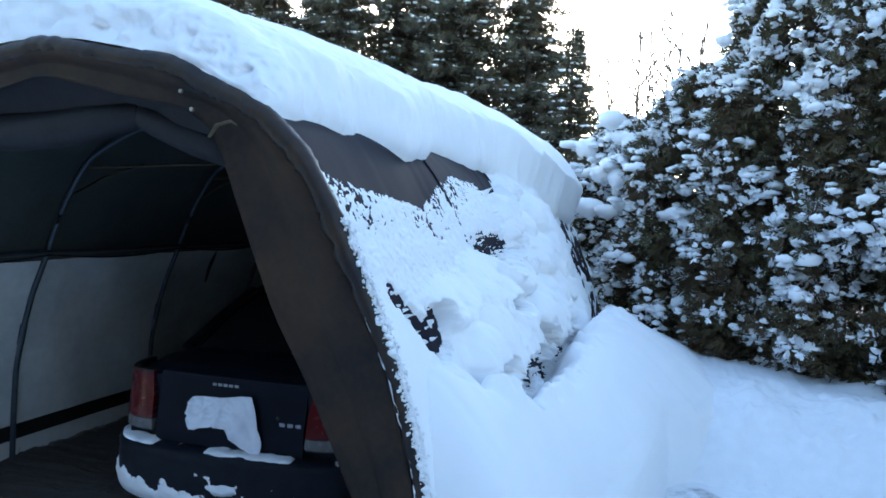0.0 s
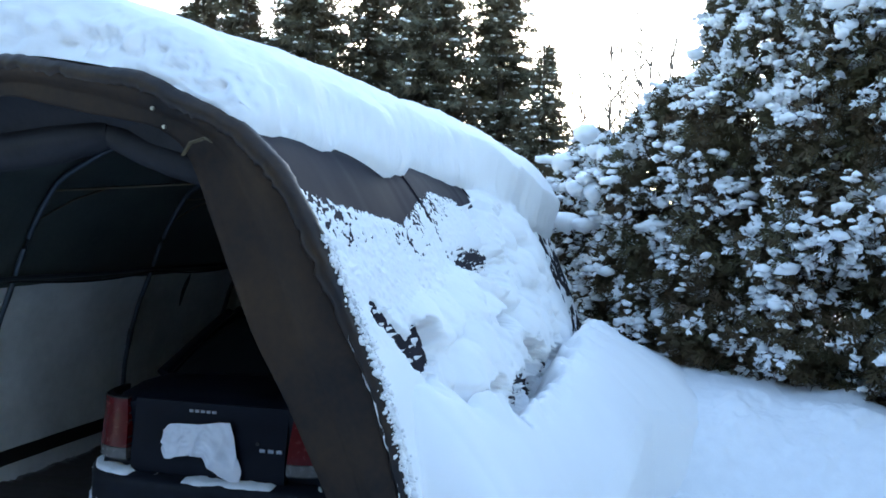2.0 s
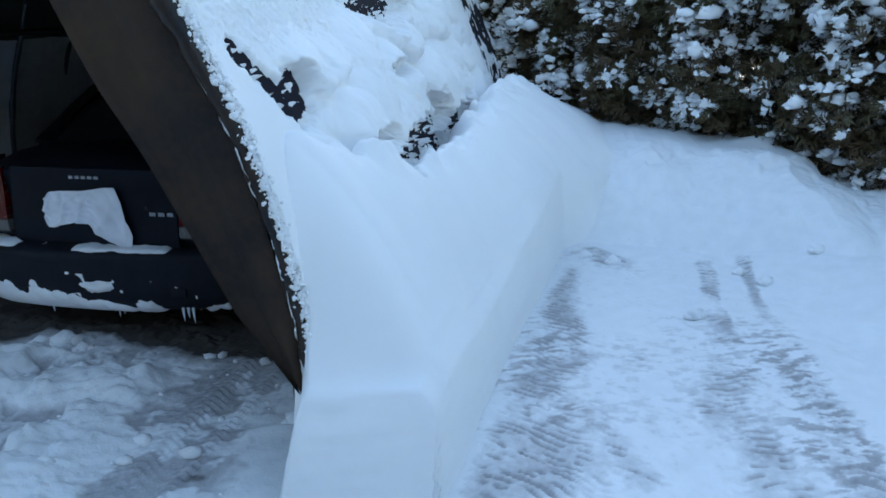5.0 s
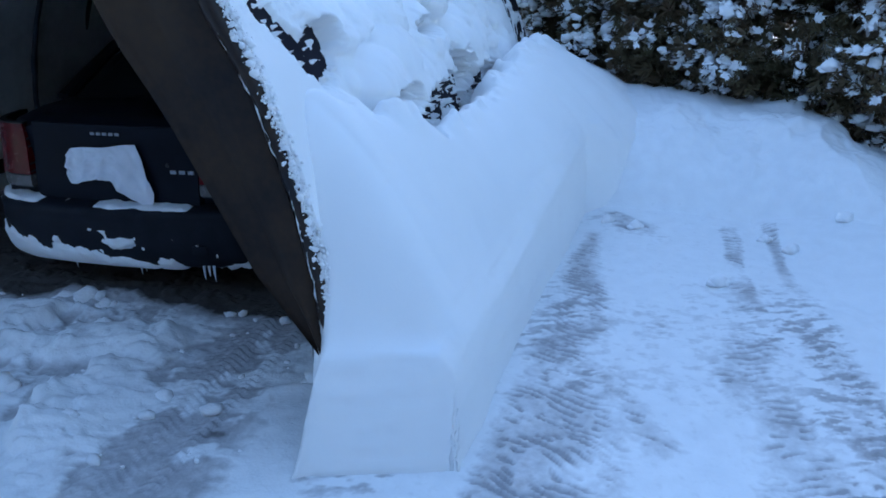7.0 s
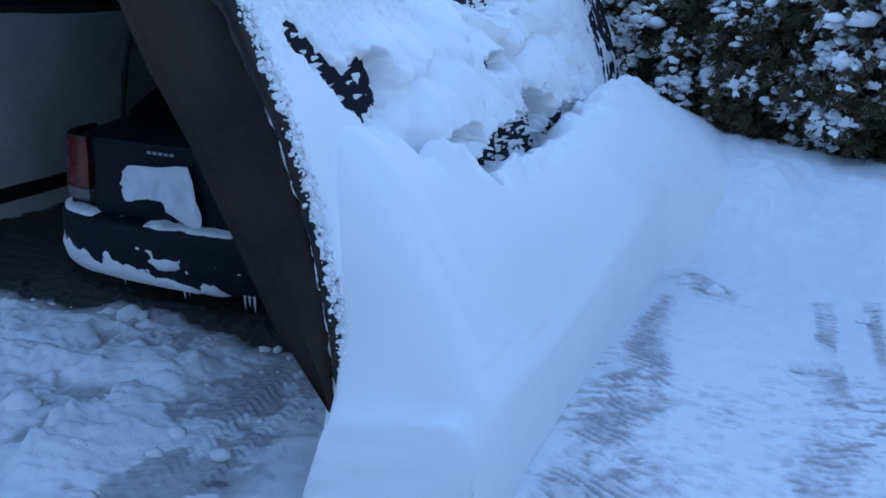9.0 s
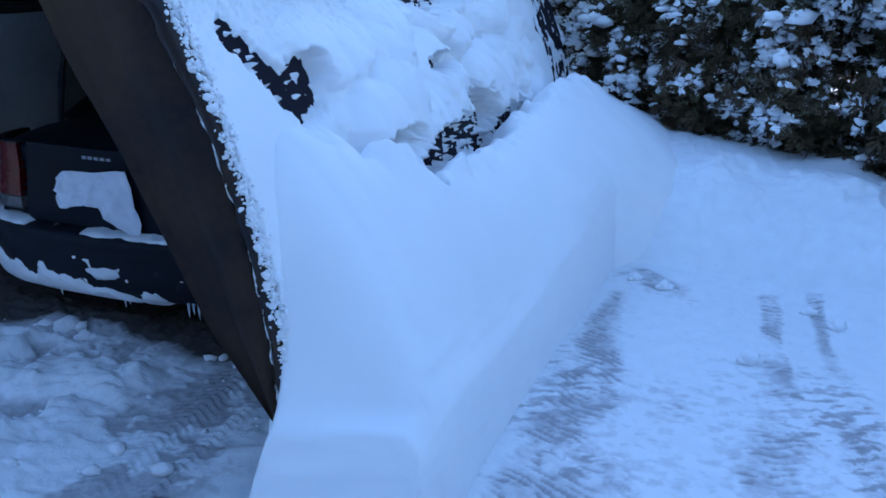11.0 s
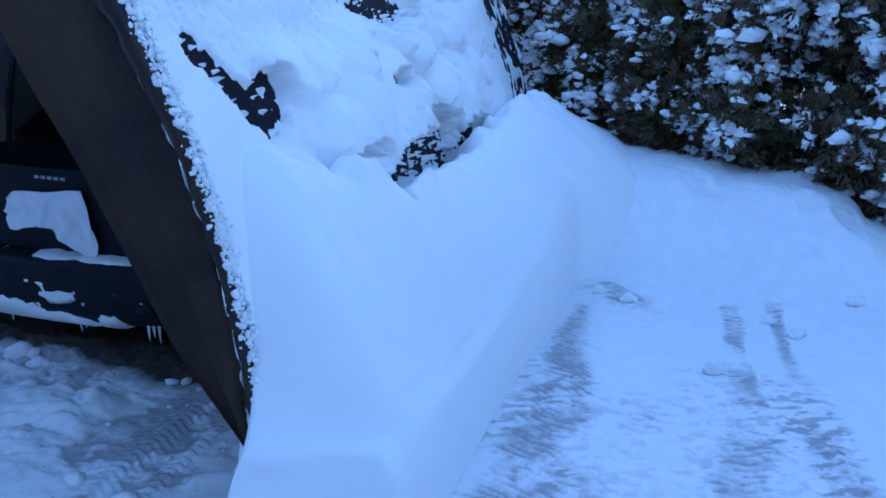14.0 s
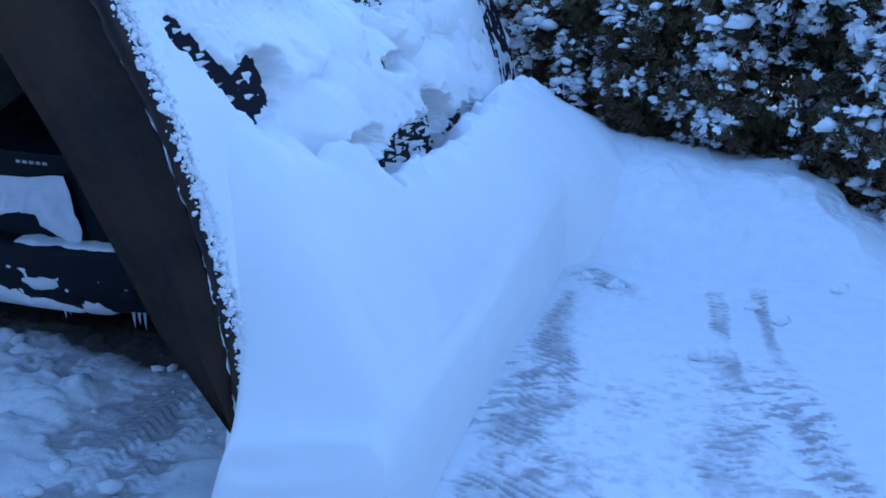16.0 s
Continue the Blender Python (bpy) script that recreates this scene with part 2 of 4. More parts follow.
def band(x, y, ys, lefts, rights, soft=0.07):
    """1 inside a strip of the drive given by its two edges along y, fading over a soft margin."""
    wob = 0.035 * fbm(x * 4.5, y * 4.5, 3, 60)
    lo, hi = np.interp(y, ys, lefts) + wob * 0.5, np.interp(y, ys, rights) + wob
    return smooth((x - lo) / soft) * smooth((hi - x) / soft) * smooth((y - ys[0]) / 0.25) * smooth((ys[-1] - y) / 0.12)


def tread(x, y, pitch, skew, seed):
    """Cross bars left by a tyre: slanted dashes broken up along and across."""
    ph = (y + skew * x) / pitch + 0.8 * fbm(x * 5, y * 4, 2, seed)
    bar = np.abs((ph % 1) - 0.5) * 2
    gaps = smooth((fbm(x * 15 + 3, ph * 0.9, 2, seed + 1) + 0.20) / 0.35)
    return smooth((0.50 - bar) / 0.30) * gaps


def tracks(x, y):
    """Tyre tracks: chevron ridges by the car, slanted tread marks worn to the grey base on the open drive."""
    ridge, worn = 0 * x, 0 * x
    for cx, lean, width in ((-1.13, 0.10, 0.11), (-0.92, 0.09, 0.055), (-2.75, 0.05, 0.10)):
        q = x - (cx + lean * (y - 3.4))
        on = smooth((width - np.abs(q)) / 0.03) * smooth(0.75 + 0.8 * fbm(x * 1.2 + cx, y * 1.1, 2, 12)) * smooth((4.3 - y) / 0.3)
        bar = smooth((np.abs((((y + np.abs(q) * 0.8) / 0.044) % 1) - 0.5) - 0.14) / 0.16)
        ridge = ridge + on * (0.017 * bar - 0.010)
        worn = worn + on * (0.16 * (1 - bar) - 0.34 * bar)
    patchy = smooth(0.80 + 0.75 * fbm(x * 2.6, y * 2.1, 3, 14))
    strips = ((band(x, y, [2.2, 3.0, 3.7, 4.6, 5.4, 6.0], [.10, .20, .32, .46, .62, .70], [.80, .92, .84, .82, .82, .95], 0.12), 0.050, 0.45, 1.15, 31),
              (band(x, y, [2.2, 3.0, 3.5, 4.0, 4.4], [.9, .80, .72, .70, .80], [1.30, 1.10, 0.92, 0.84, 0.9], 0.12), 0.055, 0.5, 0.75, 33),
              (band(x, y, [4.35, 4.6, 5.2, 5.9], [1.44, 1.47, 1.58, 1.68], [1.72, 1.71, 1.74, 1.86], 0.05), 0.055, 0.12, 1.45, 35),
              (band(x, y, [4.35, 4.6, 5.2, 5.95], [1.84, 1.86, 1.90, 1.97], [2.03, 2.0, 2.03, 2.17], 0.05), 0.055, -0.1, 1.3, 37),
              (band(x, y, [2.2, 3.1, 3.7, 4.15], [1.16, 1.20, 1.24, 1.34], [1.85, 1.72, 1.62, 1.75], 0.14), 0.050, -0.30, 0.85, 39),
              (band(x, y, [2.2, 3.1, 4.3], [1.7, 1.7, 1.75], [2.35, 2.25, 2.0], 0.2), 0.055, 0.35, 0.6, 41),
              (band(x, y, [5.55, 5.75, 6.1], [0.8, 0.85, 0.75], [1.25, 1.3, 1.0], 0.12), 0.11, 0.1, 0.6, 43))
    for on, pitch, skew, strength, seed in strips:
        bars = tread(x, y, pitch, skew, seed)
        on = on * patchy
        ridge = ridge - on * strength * 0.016 * bars + on * 0.005 * (1 - bars)
        worn = np.maximum(worn, on * (0.22 + 0.14 * strength + 0.62 * strength * bars))
    return ridge, worn


def axis(lo, hi, step, far, ratio=1.35):
    fine = np.arange(lo, hi + 1e-6, step)
    out, d = [], step
    edge = hi
    while edge < far:
        d *= ratio
        edge += d
        out.append(edge)
    back, d, edge = [], step, lo
    while edge > -far:
        d *= ratio
        edge -= d
        back.append(edge)
    return np.concatenate([back[::-1], fine, out])


gx, gy = axis(-3.2, 3.4, 0.0125, 600, 1.3), axis(2.3, 7.0, 0.0125, 600, 1.3)
GX, GY = np.meshgrid(gx, gy, indexing="ij")
GZ = ground_height(GX, GY)
ridge, worn = tracks(GX, GY)
flat = 1 - smooth((GZ - 0.05) / 0.08)
GZ = GZ + ridge * flat
tu = (GX + 2.2) * math.cos(radians(3.7)) - (GY - 3.05) * math.sin(radians(3.7)) + 0.25
tv = (GX + 2.2) * math.sin(radians(3.7)) + (GY - 3.05) * math.cos(radians(3.7))
# dark bare floor plus painted shade, starting at the shelter's shadow line
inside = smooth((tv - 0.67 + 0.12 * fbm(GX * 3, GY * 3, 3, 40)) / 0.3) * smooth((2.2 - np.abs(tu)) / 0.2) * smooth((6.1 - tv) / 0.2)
# shovelled heap and lumps in front of the car
left = smooth((-0.62 - GX) / 0.25)
ridge_line = 3.34 + 0.10 * fbm(GX * 1.7, GX * 0, 2, 54)
heap = smooth(1.15 - np.abs(GY - ridge_line) / 0.20 + 0.45 * fbm(GX * 3.2, GY * 3.2, 4, 55)) * smooth((GX + 2.75) / 0.3) * smooth((-1.38 - GX) / 0.14)
heap = np.maximum(heap, smooth((fbm(GX * 1.9 + 5, GY * 2.5, 5, 56) - 0.12) / 0.45) * smooth((-1.35 - GX) / 0.4) * smooth((3.85 - GY) / 0.2))
crust_snow = smooth((fbm(GX * 3.4 + 9, GY * 4.6, 5, 57) + 0.02) / 0.16)
chips = smooth((fbm(GX * 9.5 + 2, GY * 12, 3, 58) - 0.12) / 0.14) * smooth((-1.15 - GX) / 0.3)
GZ = GZ + left * flat * (heap * 0.075 + 0.016 * crust_snow * (0.25 + 0.75 * smooth((-1.25 - GX) / 0.15)) + 0.014 * chips + (0.006 + 0.014 * heap) * fbm(GX * 7.3, GY * 8.1, 4, 66))
GZ = GZ + 0.03 * np.exp(-((GX + 0.70) / 0.22) ** 2 - ((GY - 3.20 - 0.04 * np.sin(GX * 9)) / 0.045) ** 2)
scuff = smooth((fbm(GX * 17, GY * 30, 3, 78) + 0.1) / 0.7)
drive = smooth((2.12 - GX) / 0.15) * smooth((GX + 0.6) / 0.2)
fine = smooth((fbm((GX + 0.3 * GY) * 12, (GY - 0.3 * GX) * 34, 3, 80) - 0.02) / 0.4)
# on the left, gaps between chunks: grey packed ground, darkened further as painted shade
bare = flat * np.clip(worn + 0.16 * scuff * smooth((fbm(GX * 1.1, GY * 1.3, 4, 77) + 0.05) / 0.5) + drive * (0.21 + 0.46 * fine * smooth((fbm(GX * 1.6, GY * 1.4, 3, 81) + 0.25) / 0.6) * smooth((5.0 - GY) / 0.8)) + left * np.clip(0.66 - 0.42 * crust_snow - 0.30 * chips, 0, 1) * (1 - 0.8 * heap), 0, 0.92)
bare = np.maximum(bare, flat * smooth(1.3 - 1.1 * np.hypot((GX + 0.93 - 0.5 * (GY - 2.83)) / 0.13, (GY - 2.83) / 0.075) + 0.5 * fbm(GX * 9, GY * 9, 3, 79)) * 1.1)
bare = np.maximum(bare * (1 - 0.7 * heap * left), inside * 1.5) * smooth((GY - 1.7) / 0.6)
gv = np.stack([GX.ravel(), GY.ravel(), GZ.ravel()], axis=1)
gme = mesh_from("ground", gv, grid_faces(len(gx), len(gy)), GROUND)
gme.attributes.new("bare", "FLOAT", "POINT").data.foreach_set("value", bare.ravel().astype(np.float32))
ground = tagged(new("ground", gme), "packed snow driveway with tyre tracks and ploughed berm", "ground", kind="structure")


# ---- snow bank along the shelter ----
BANK_V = np.concatenate([np.arange(-0.15, 3.0, 0.016), np.arange(3.0, 7.4, 0.03)])
NB = len(BANK_V)


def along(v, stations, values):
    return np.interp(v, stations, values)


def bank_sections():
    """Cross-sections from the cut foot over its edge and the slope to the crest, then down into the gap by the tarp."""
    v = BANK_V
    base = along(v, [-.4, .15, 1, 1.8, 3.1, 3.45, 4.2, 7.5], [2.60, 2.65, 2.71, 2.80, 2.93, 3.20, 3.45, 3.7]) + 0.012 * vnoise(v * 2.3, v * 0 + 1, 91)
    ez = along(v, [-.15, .15, .4, .8, 1.3, 1.8, 2.5, 3.1, 3.5, 4.2, 7.5], [.46, .53, .55, .48, .50, .60, .68, .74, .56, .52, .4]) + 0.010 * vnoise(v * 2.1, v * 0, 95)
    cu = along(v, [-.15, -.02, .06, .25, .4, .6, .93, 1.2, 1.4, 1.96, 2.8, 3.36, 3.85, 4.7, 5.5, 7.5], [2.075, 2.065, 2.0, 1.91, 1.96, 2.08, 2.17, 2.22, 2.25, 2.26, 2.29, 2.31, 2.33, 2.36, 2.4, 2.4])
    cz = along(v, [-.15, -.08, -.01, .05, .12, .20, .30, .43, .6, .93, 1.2, 1.4, 1.96, 2.8, 3.36, 3.85, 4.7, 5.5, 6.4, 7.5], [.46, .52, .74, .97, 1.18, 1.34, 1.42, 1.36, 1.27, 1.21, 1.09, 1.06, 1.065, 1.12, 1.19, 1.215, 1.16, 0.98, .8, .6])
    tz = cz - along(v, [0.0, .3, .6, .95, 1.3, 2.6, 3.2, 4.4, 5.2, 7.5], [0.0, .02, .10, .26, .30, .28, .30, .30, .25, .1])
    tu = half_width(np.clip(tz, 0, 2.8)) - 0.015
    open_end = v < 0.03
    tz, tu = np.where(open_end, -0.03, tz), np.where(open_end, 1.975, tu)
    W, Z, Q = [], [], []
    for k in np.linspace(0, 1, 18):                # cut face, nearly upright, rounded at its top
        W.append(base - 0.055 * k ** 1.6 - 0.05 * smooth((k - 0.86) / 0.14))
        Z.append(-0.03 + (ez + 0.03) * k)
        Q.append(0 * v)
    for k in np.linspace(0, 1, 62)[1:]:            # slope
        W.append((base - 0.105) * (1 - k) + cu * k)
        Z.append(ez + (cz - ez) * (0.55 * k + 0.45 * (1 - (1 - k) ** 2)))
        Q.append(0 * v + k)
    for k in np.linspace(0, 1, 16)[1:]:            # behind the crest
        W.append(cu * (1 - k) + tu * k)
        Z.append(cz + (tz - cz) * smooth(k) ** 0.9)
        Q.append(0 * v + 1 + k)
    return np.array(W).T, np.array(Z).T, np.array(Q).T


BW, BZ, BQ = bank_sections()
BV = np.repeat(BANK_V[:, None], BW.shape[1], axis=1)
for _ in range(7):
    BZ[:, 20:-1] = 0.25 * BZ[:, 19:-2] + 0.5 * BZ[:, 20:-1] + 0.25 * BZ[:, 21:]
    BZ[1:-1] = 0.25 * BZ[:-2] + 0.5 * BZ[1:-1] + 0.25 * BZ[2:]
on = smooth(BQ / 0.15)
BZ = BZ + on * (0.012 * fbm(BW * 2.4, BV * 2.4, 3, 99) + 0.0016 * fbm(BW * 9, BV * 9, 2, 100))
crest_lump = np.maximum(fbm(BW * 4.6, BV * 5.0, 3, 103), -0.3)
BZ = BZ + 0.085 * crest_lump * smooth((BQ - 0.72) / 0.28) * smooth((BV - 0.25) / 0.3)
BZ = BZ - 0.50 * np.exp(-(((BW - 2.19) / 0.06) ** 2 + ((BV - 1.09) / 0.055) ** 2) ** 1.5)
BZ = BZ + 0.07 * np.exp(-((BW - 2.2) / 0.10) ** 2 - ((BV - 1.34) / 0.10) ** 2)
# shovel marks: faint level ledges on the cut face
BW = BW + (1 - on) * (0.004 * np.sin(BZ * 75 + 2 * vnoise(BV * 2, BZ * 3, 104)) + 0.007 * fbm(BV * 5, BZ * 9, 3, 105))
SHEAR = (0.04 - 0.31 * np.clip(2.65 - BW, -0.1, 0.7) + 0.28 * np.clip(BZ, 0, 0.5)) * (1 - smooth((BV + 0.15) / 0.34))
BV = BV + SHEAR
# the cut end towards the drive
EZ, EW, EV = [], [], []
for k in np.linspace(0, 0.97, 22):
    z = -0.03 + (BZ[0] + 0.03) * k
    EZ.append(z)
    EW.append(BW[0] + 0.003 * np.sin(z * 80))
    EV.append(-0.11 - 0.31 * np.clip(2.65 - BW[0], -0.1, 0.7) + 0.28 * np.clip(z, 0, 0.5) - 0.012 * np.sin(math.pi * k) + 0.006 * fbm(BW[0] * 6, z * 25, 3, 106))
BW, BV, BZ = np.concatenate([np.array(EW), BW]), np.concatenate([np.array(EV), BV]), np.concatenate([np.array(EZ), BZ])
wxy = [TENT @ Vector((a, b, 0)) for a, b in ((0, 0), (1, 0), (0, 1))]
WX = wxy[0].x + BW * (wxy[1].x - wxy[0].x) + BV * (wxy[2].x - wxy[0].x)
WY = wxy[0].y + BW * (wxy[1].y - wxy[0].y) + BV * (wxy[2].y - wxy[0].y)
bank = new("snow_bank", mesh_from("snow_bank", np.stack([WX.ravel(), WY.ravel(), BZ.ravel()], axis=1), grid_faces(*BW.shape)[:, ::-1], SNOW))
tagged(bank, "smooth white snow bank with cut sides against the shelter", "snow bank", kind="structure")


# ---- the shelter ----
shelter = new("portable_garage")
shelter.matrix_world = TENT
tagged(shelter, "round-topped portable garage of brown tarp on steel tubes", "garage tent")

FULL = [(-w, z) for w, z in PROFILE[:-1]] + [(w, z) for w, z in PROFILE[::-1]]


def resample(points, step):
    """Evenly spaced points along a rounded line through the given ones."""
    p = np.array(points, float)
    s = np.concatenate([[0], np.cumsum(np.hypot(*np.diff(p, axis=0).T))])
    n = max(int(s[-1] / step), 2)
    t = np.linspace(0, s[-1], n + 1)
    out = np.stack([np.interp(t, s, p[:, k]) for k in range(2)], axis=1)
    for _ in range(int(0.10 / step) + 1):
        out[1:-1] = 0.25 * out[:-2] + 0.5 * out[1:-1] + 0.25 * out[2:]
    return out


ARCH = resample(FULL, 0.03)


def arch_normals(a):
    d = np.gradient(a, axis=0)
    n = np.stack([-d[:, 1], d[:, 0]], axis=1)
    return n / np.linalg.norm(n, axis=1)[:, None]


ARCH_N = arch_normals(ARCH)


def shell(name, v0, v1, offset, thick, mat, nv=40, lo=0, hi=None, ripple=0.0, seed=0, label=""):
    """A cloth skin over the arches, with thickness, between two stations along the shelter."""
    a, n = ARCH[lo:hi], ARCH_N[lo:hi]
    vs = np.linspace(v0, v1, nv)
    S, V = np.meshgrid(np.arange(len(a)), vs, indexing="ij")
    rip = ripple * (fbm(S * 0.03, V * 2.2, 3, seed) + 0.4 * np.sin(V * 2 * math.pi / 1.5) + 0.9 * vnoise(S * 0.02, (V + 0.004 * S) * 13, seed + 40))
    verts = []
    for o in (offset, offset - thick):
        px = a[S, 0] + n[S, 0] * (o + rip)
        pz = a[S, 1] + n[S, 1] * (o + rip)
        verts.append(np.stack([px.ravel(), V.ravel(), np.maximum(pz, 0.0).ravel()], axis=1))
    f = grid_faces(len(a), nv)
    k = len(a) * nv
    rim = []
    for i in range(len(a) - 1):
        for j in (0, nv - 1):
            q = (i * nv + j, (i + 1) * nv + j, (i + 1) * nv + j + k, i * nv + j + k)
            rim.append(q if j else q[::-1])
    me = mesh_from(name, np.concatenate(verts), np.concatenate([f[:, ::-1], f + k, np.array(rim)]), mat)
    return part_mesh(name, me, shelter, label)


shell("cover", 0.04, LENGTH, 0.004, 0.006, TARP, 260, ripple=0.003, seed=3, label="grey-brown tarp cover with vertical creases")
shell("lining", 0.05, LENGTH - 0.03, -0.05, 0.004, TARP_IN, 40, ripple=0.008, seed=4, label="black-green inner face of the cover")
# overlapping seam strips across the cover
for v in (1.67, 3.2, 4.7):
    shell("seam", v - 0.012, v + 0.012, 0.013, 0.008, TARP, 3)
# pale liner sheets on both side walls, with a dark band near the floor
low_n = int(np.argmax(ARCH[:, 1] > 1.62))
band0, band1 = int(np.argmax(ARCH[:, 1] > 0.13)), int(np.argmax(ARCH[:, 1] > 0.30))
N = len(ARCH)
for lo, hi in ((0, low_n), (N - low_n, N)):
    shell("liner_sheet", 0.08, LENGTH - 0.06, -0.062, 0.004, LINER, 90, lo, hi, ripple=0.010, seed=6 + lo, label="pale grey liner sheet")
for lo, hi in ((band0, band1), (N - band1, N - band0)):
    shell("floor_band", 0.08, LENGTH - 0.07, -0.082, 0.004, BAND, 40, lo, hi, ripple=0.004, seed=8)
# rear wall
bm = bmesh.new()
loop = [bm.verts.new((p[0], LENGTH - 0.02, max(p[1], 0))) for p in ARCH - ARCH_N * 0.03]
bm.faces.new(loop)
bmesh.ops.solidify(bm, geom=bm.faces[:], thickness=0.01)
part("rear_wall", bm, TARP_IN, shelter, smooth_shade=False)
# ribs
for v in (0.10, 1.5, 3.0, 4.5, LENGTH - 0.08):
    c = ARCH - ARCH_N * 0.10
    part("rib", bm_tube([(p[0], v, max(p[1], 0.0)) for p in c[::3]], 0.021, 10), STEEL, shelter)
    for side in (-1, 1):
        part("rib_joint", bm_tube([(side * (half_width(z) - 0.10), v, z) for z in (0.92, 1.0, 1.08)], 0.026, 10), STEEL, shelter)
for side in (-1, 1):
    pts = [(side * (half_width(1.66) - 0.125), v, 1.655 - 0.012 * math.sin(math.pi * (v % 1.5) / 1.5)) for v in np.arange(0.1, LENGTH - 0.1, 0.25)]
    part("purlin", bm_tube(pts, 0.018, 8), STEEL, shelter)
    cord = [(side * (half_width(1.62) - 0.14), v, 1.63 - 0.045 * math.sin(math.pi * (v % 1.5) / 1.5)) for v in np.arange(0.1, LENGTH - 0.1, 0.1)]
    part("cord", bm_tube(cord, 0.008, 6), ROPE, shelter)
part("ridge_tube", bm_tube([(0, 0.1, 2.70), (0, LENGTH - 0.1, 2.70)], 0.02, 8), STEEL, shelter)
# tan straps overhead between the ribs
for v in (1.5, 3.0):
    for side in (-1, 1):
        part("corner_brace", bm_tube([(side * 1.55, v, 2.02), (side * 1.36, v + 0.28, 2.24), (side * 1.18, v + 0.5, 2.36)], 0.022, 6, 0.4), STRAP, shelter)
    part("header_strap", bm_tube([(-1.3, v + 0.06, 2.30), (0, v + 0.06, 2.36), (1.3, v + 0.06, 2.30)], 0.03, 6, 0.3), STRAP, shelter)

# front panel: a dark flap between the outer arch and the straight-cut door opening
INNER = [(2.03, .36), (1.90, .55), (1.77, .72), (1.69, .88), (1.48, 1.31), (1.30, 1.60), (1.13, 2.0), (.99, 2.33), (.93, 2.42), (.80, 2.50), (.39, 2.57), (0, 2.66)]
OUTER = [(2.035, .36), (2.015, .56), (1.995, .74), (1.935, 1.02), (1.83, 1.38), (1.755, 1.58), (1.63, 1.88), (1.53, 2.1), (1.39, 2.32), (1.20, 2.49), (.72, 2.71), (0, 2.82)]
io = [(-w, z) for w, z in INNER[:-1]] + INNER[::-1]
oo = [(-w, z) for w, z in OUTER[:-1]] + OUTER[::-1]


def even(points, n):
    p = np.array(points, float)
    s = np.linspace(0, 1, len(p))
    t = np.linspace(0, 1, n)
    out = np.stack([np.interp(t, s, p[:, k]) for k in range(2)], axis=1)
    for _ in range(3):
        out[1:-1] = 0.25 * out[:-2] + 0.5 * out[1:-1] + 0.25 * out[2:]
    return out


ie, oe = even(io, 161), even(oo, 161)
nw = 26
T, K = np.meshgrid(np.arange(161), np.linspace(0, 1, nw), indexing="ij")
px = ie[T, 0] * (1 - K) + oe[T, 0] * K
pz = ie[T, 1] * (1 - K) + oe[T, 1] * K
hem = smooth((K - 0.55) / 0.45)
py = -0.015 - 0.035 * np.sin(math.pi * np.clip((K - 0.45) / 0.55, 0, 1)) + 0.006 * fbm(px * 3, pz * 2.2, 3, 31) \
    + hem * 0.010 * np.sin(T * 1.9 + 3 * vnoise(T * 0.3, K, 3)) * smooth((pz - 1.5) / 0.6)
py = py - 0.02 * smooth((0.06 - K) / 0.06)
top_v = np.stack([px.ravel(), py.ravel(), pz.ravel()], axis=1)
back_v = top_v + np.array([0, 0.006, 0])
f = grid_faces(161, nw)
kk = len(top_v)
edge = []
for i in range(160):
    a, b = i * nw, (i + 1) * nw
    edge.append((a, b, b + kk, a + kk))
    a, b = i * nw + nw - 1, (i + 1) * nw + nw - 1
    edge.append((b, a, a + kk, b + kk))
part_mesh("front_panel", mesh_from("front_panel", np.concatenate([top_v, back_v]), np.concatenate([f, f[:, ::-1] + kk, np.array(edge)]), TARP_FRONT), shelter,
          "dark brown front flap with a straight-cut opening")
# gathered hem sleeve round the front arch
sections = []
aa = resample(oo, 0.02)
an = arch_normals(aa)
for k in range(len(aa)):
    crimp = -0.022 * abs(float(vnoise(k * 0.42, 0.5, 71))) * float(smooth((aa[k, 1] - 1.3) / 0.6)) + 0.006 * float(vnoise(k * 0.25, 0.5, 77))
    ring = []
    for q in range(12):
        ang = 2 * math.pi * q / 12
        high = float(smooth((aa[k, 1] - 1.3) / 0.8))
        r = 0.028 + 0.027 * high + crimp
        o = r * math.cos(ang) + 0.054 - 0.020 * high - r
        ring.append((aa[k, 0] + an[k, 0] * o, -0.006 + 1.1 * r * math.sin(ang) + crimp, aa[k, 1] + an[k, 1] * o))
    sections.append(ring)
part("hem_sleeve", bm_loft(sections), TARP_HEM, shelter, "gathered shiny brown hem")
# grommets and tie cords near the bend
for w, z in ((0.80, 2.57), (0.86, 2.49), (-0.28, 2.75), (-0.8, 2.57)):
    part("grommet", bm_tube([(w, -0.045, z), (w, -0.056, z)], 0.009, 12), BRASS, shelter)
part("tie_strap", bm_tube([(0.95, -0.045, 2.37), (1.00, -0.062, 2.42), (1.06, -0.05, 2.44), (1.10, -0.06, 2.42)], [0.010, 0.016, 0.014, 0.006], 6, 0.4), STRAP, shelter, "tan tie strap")
# rolled-up door hanging below the arch in two sagging lengths
ROLL = material("rolled_tarp", (0.024, 0.024, 0.029), 0.55, var=0.2, scale=5, fine=30, bump=0.3, spec=0.15)


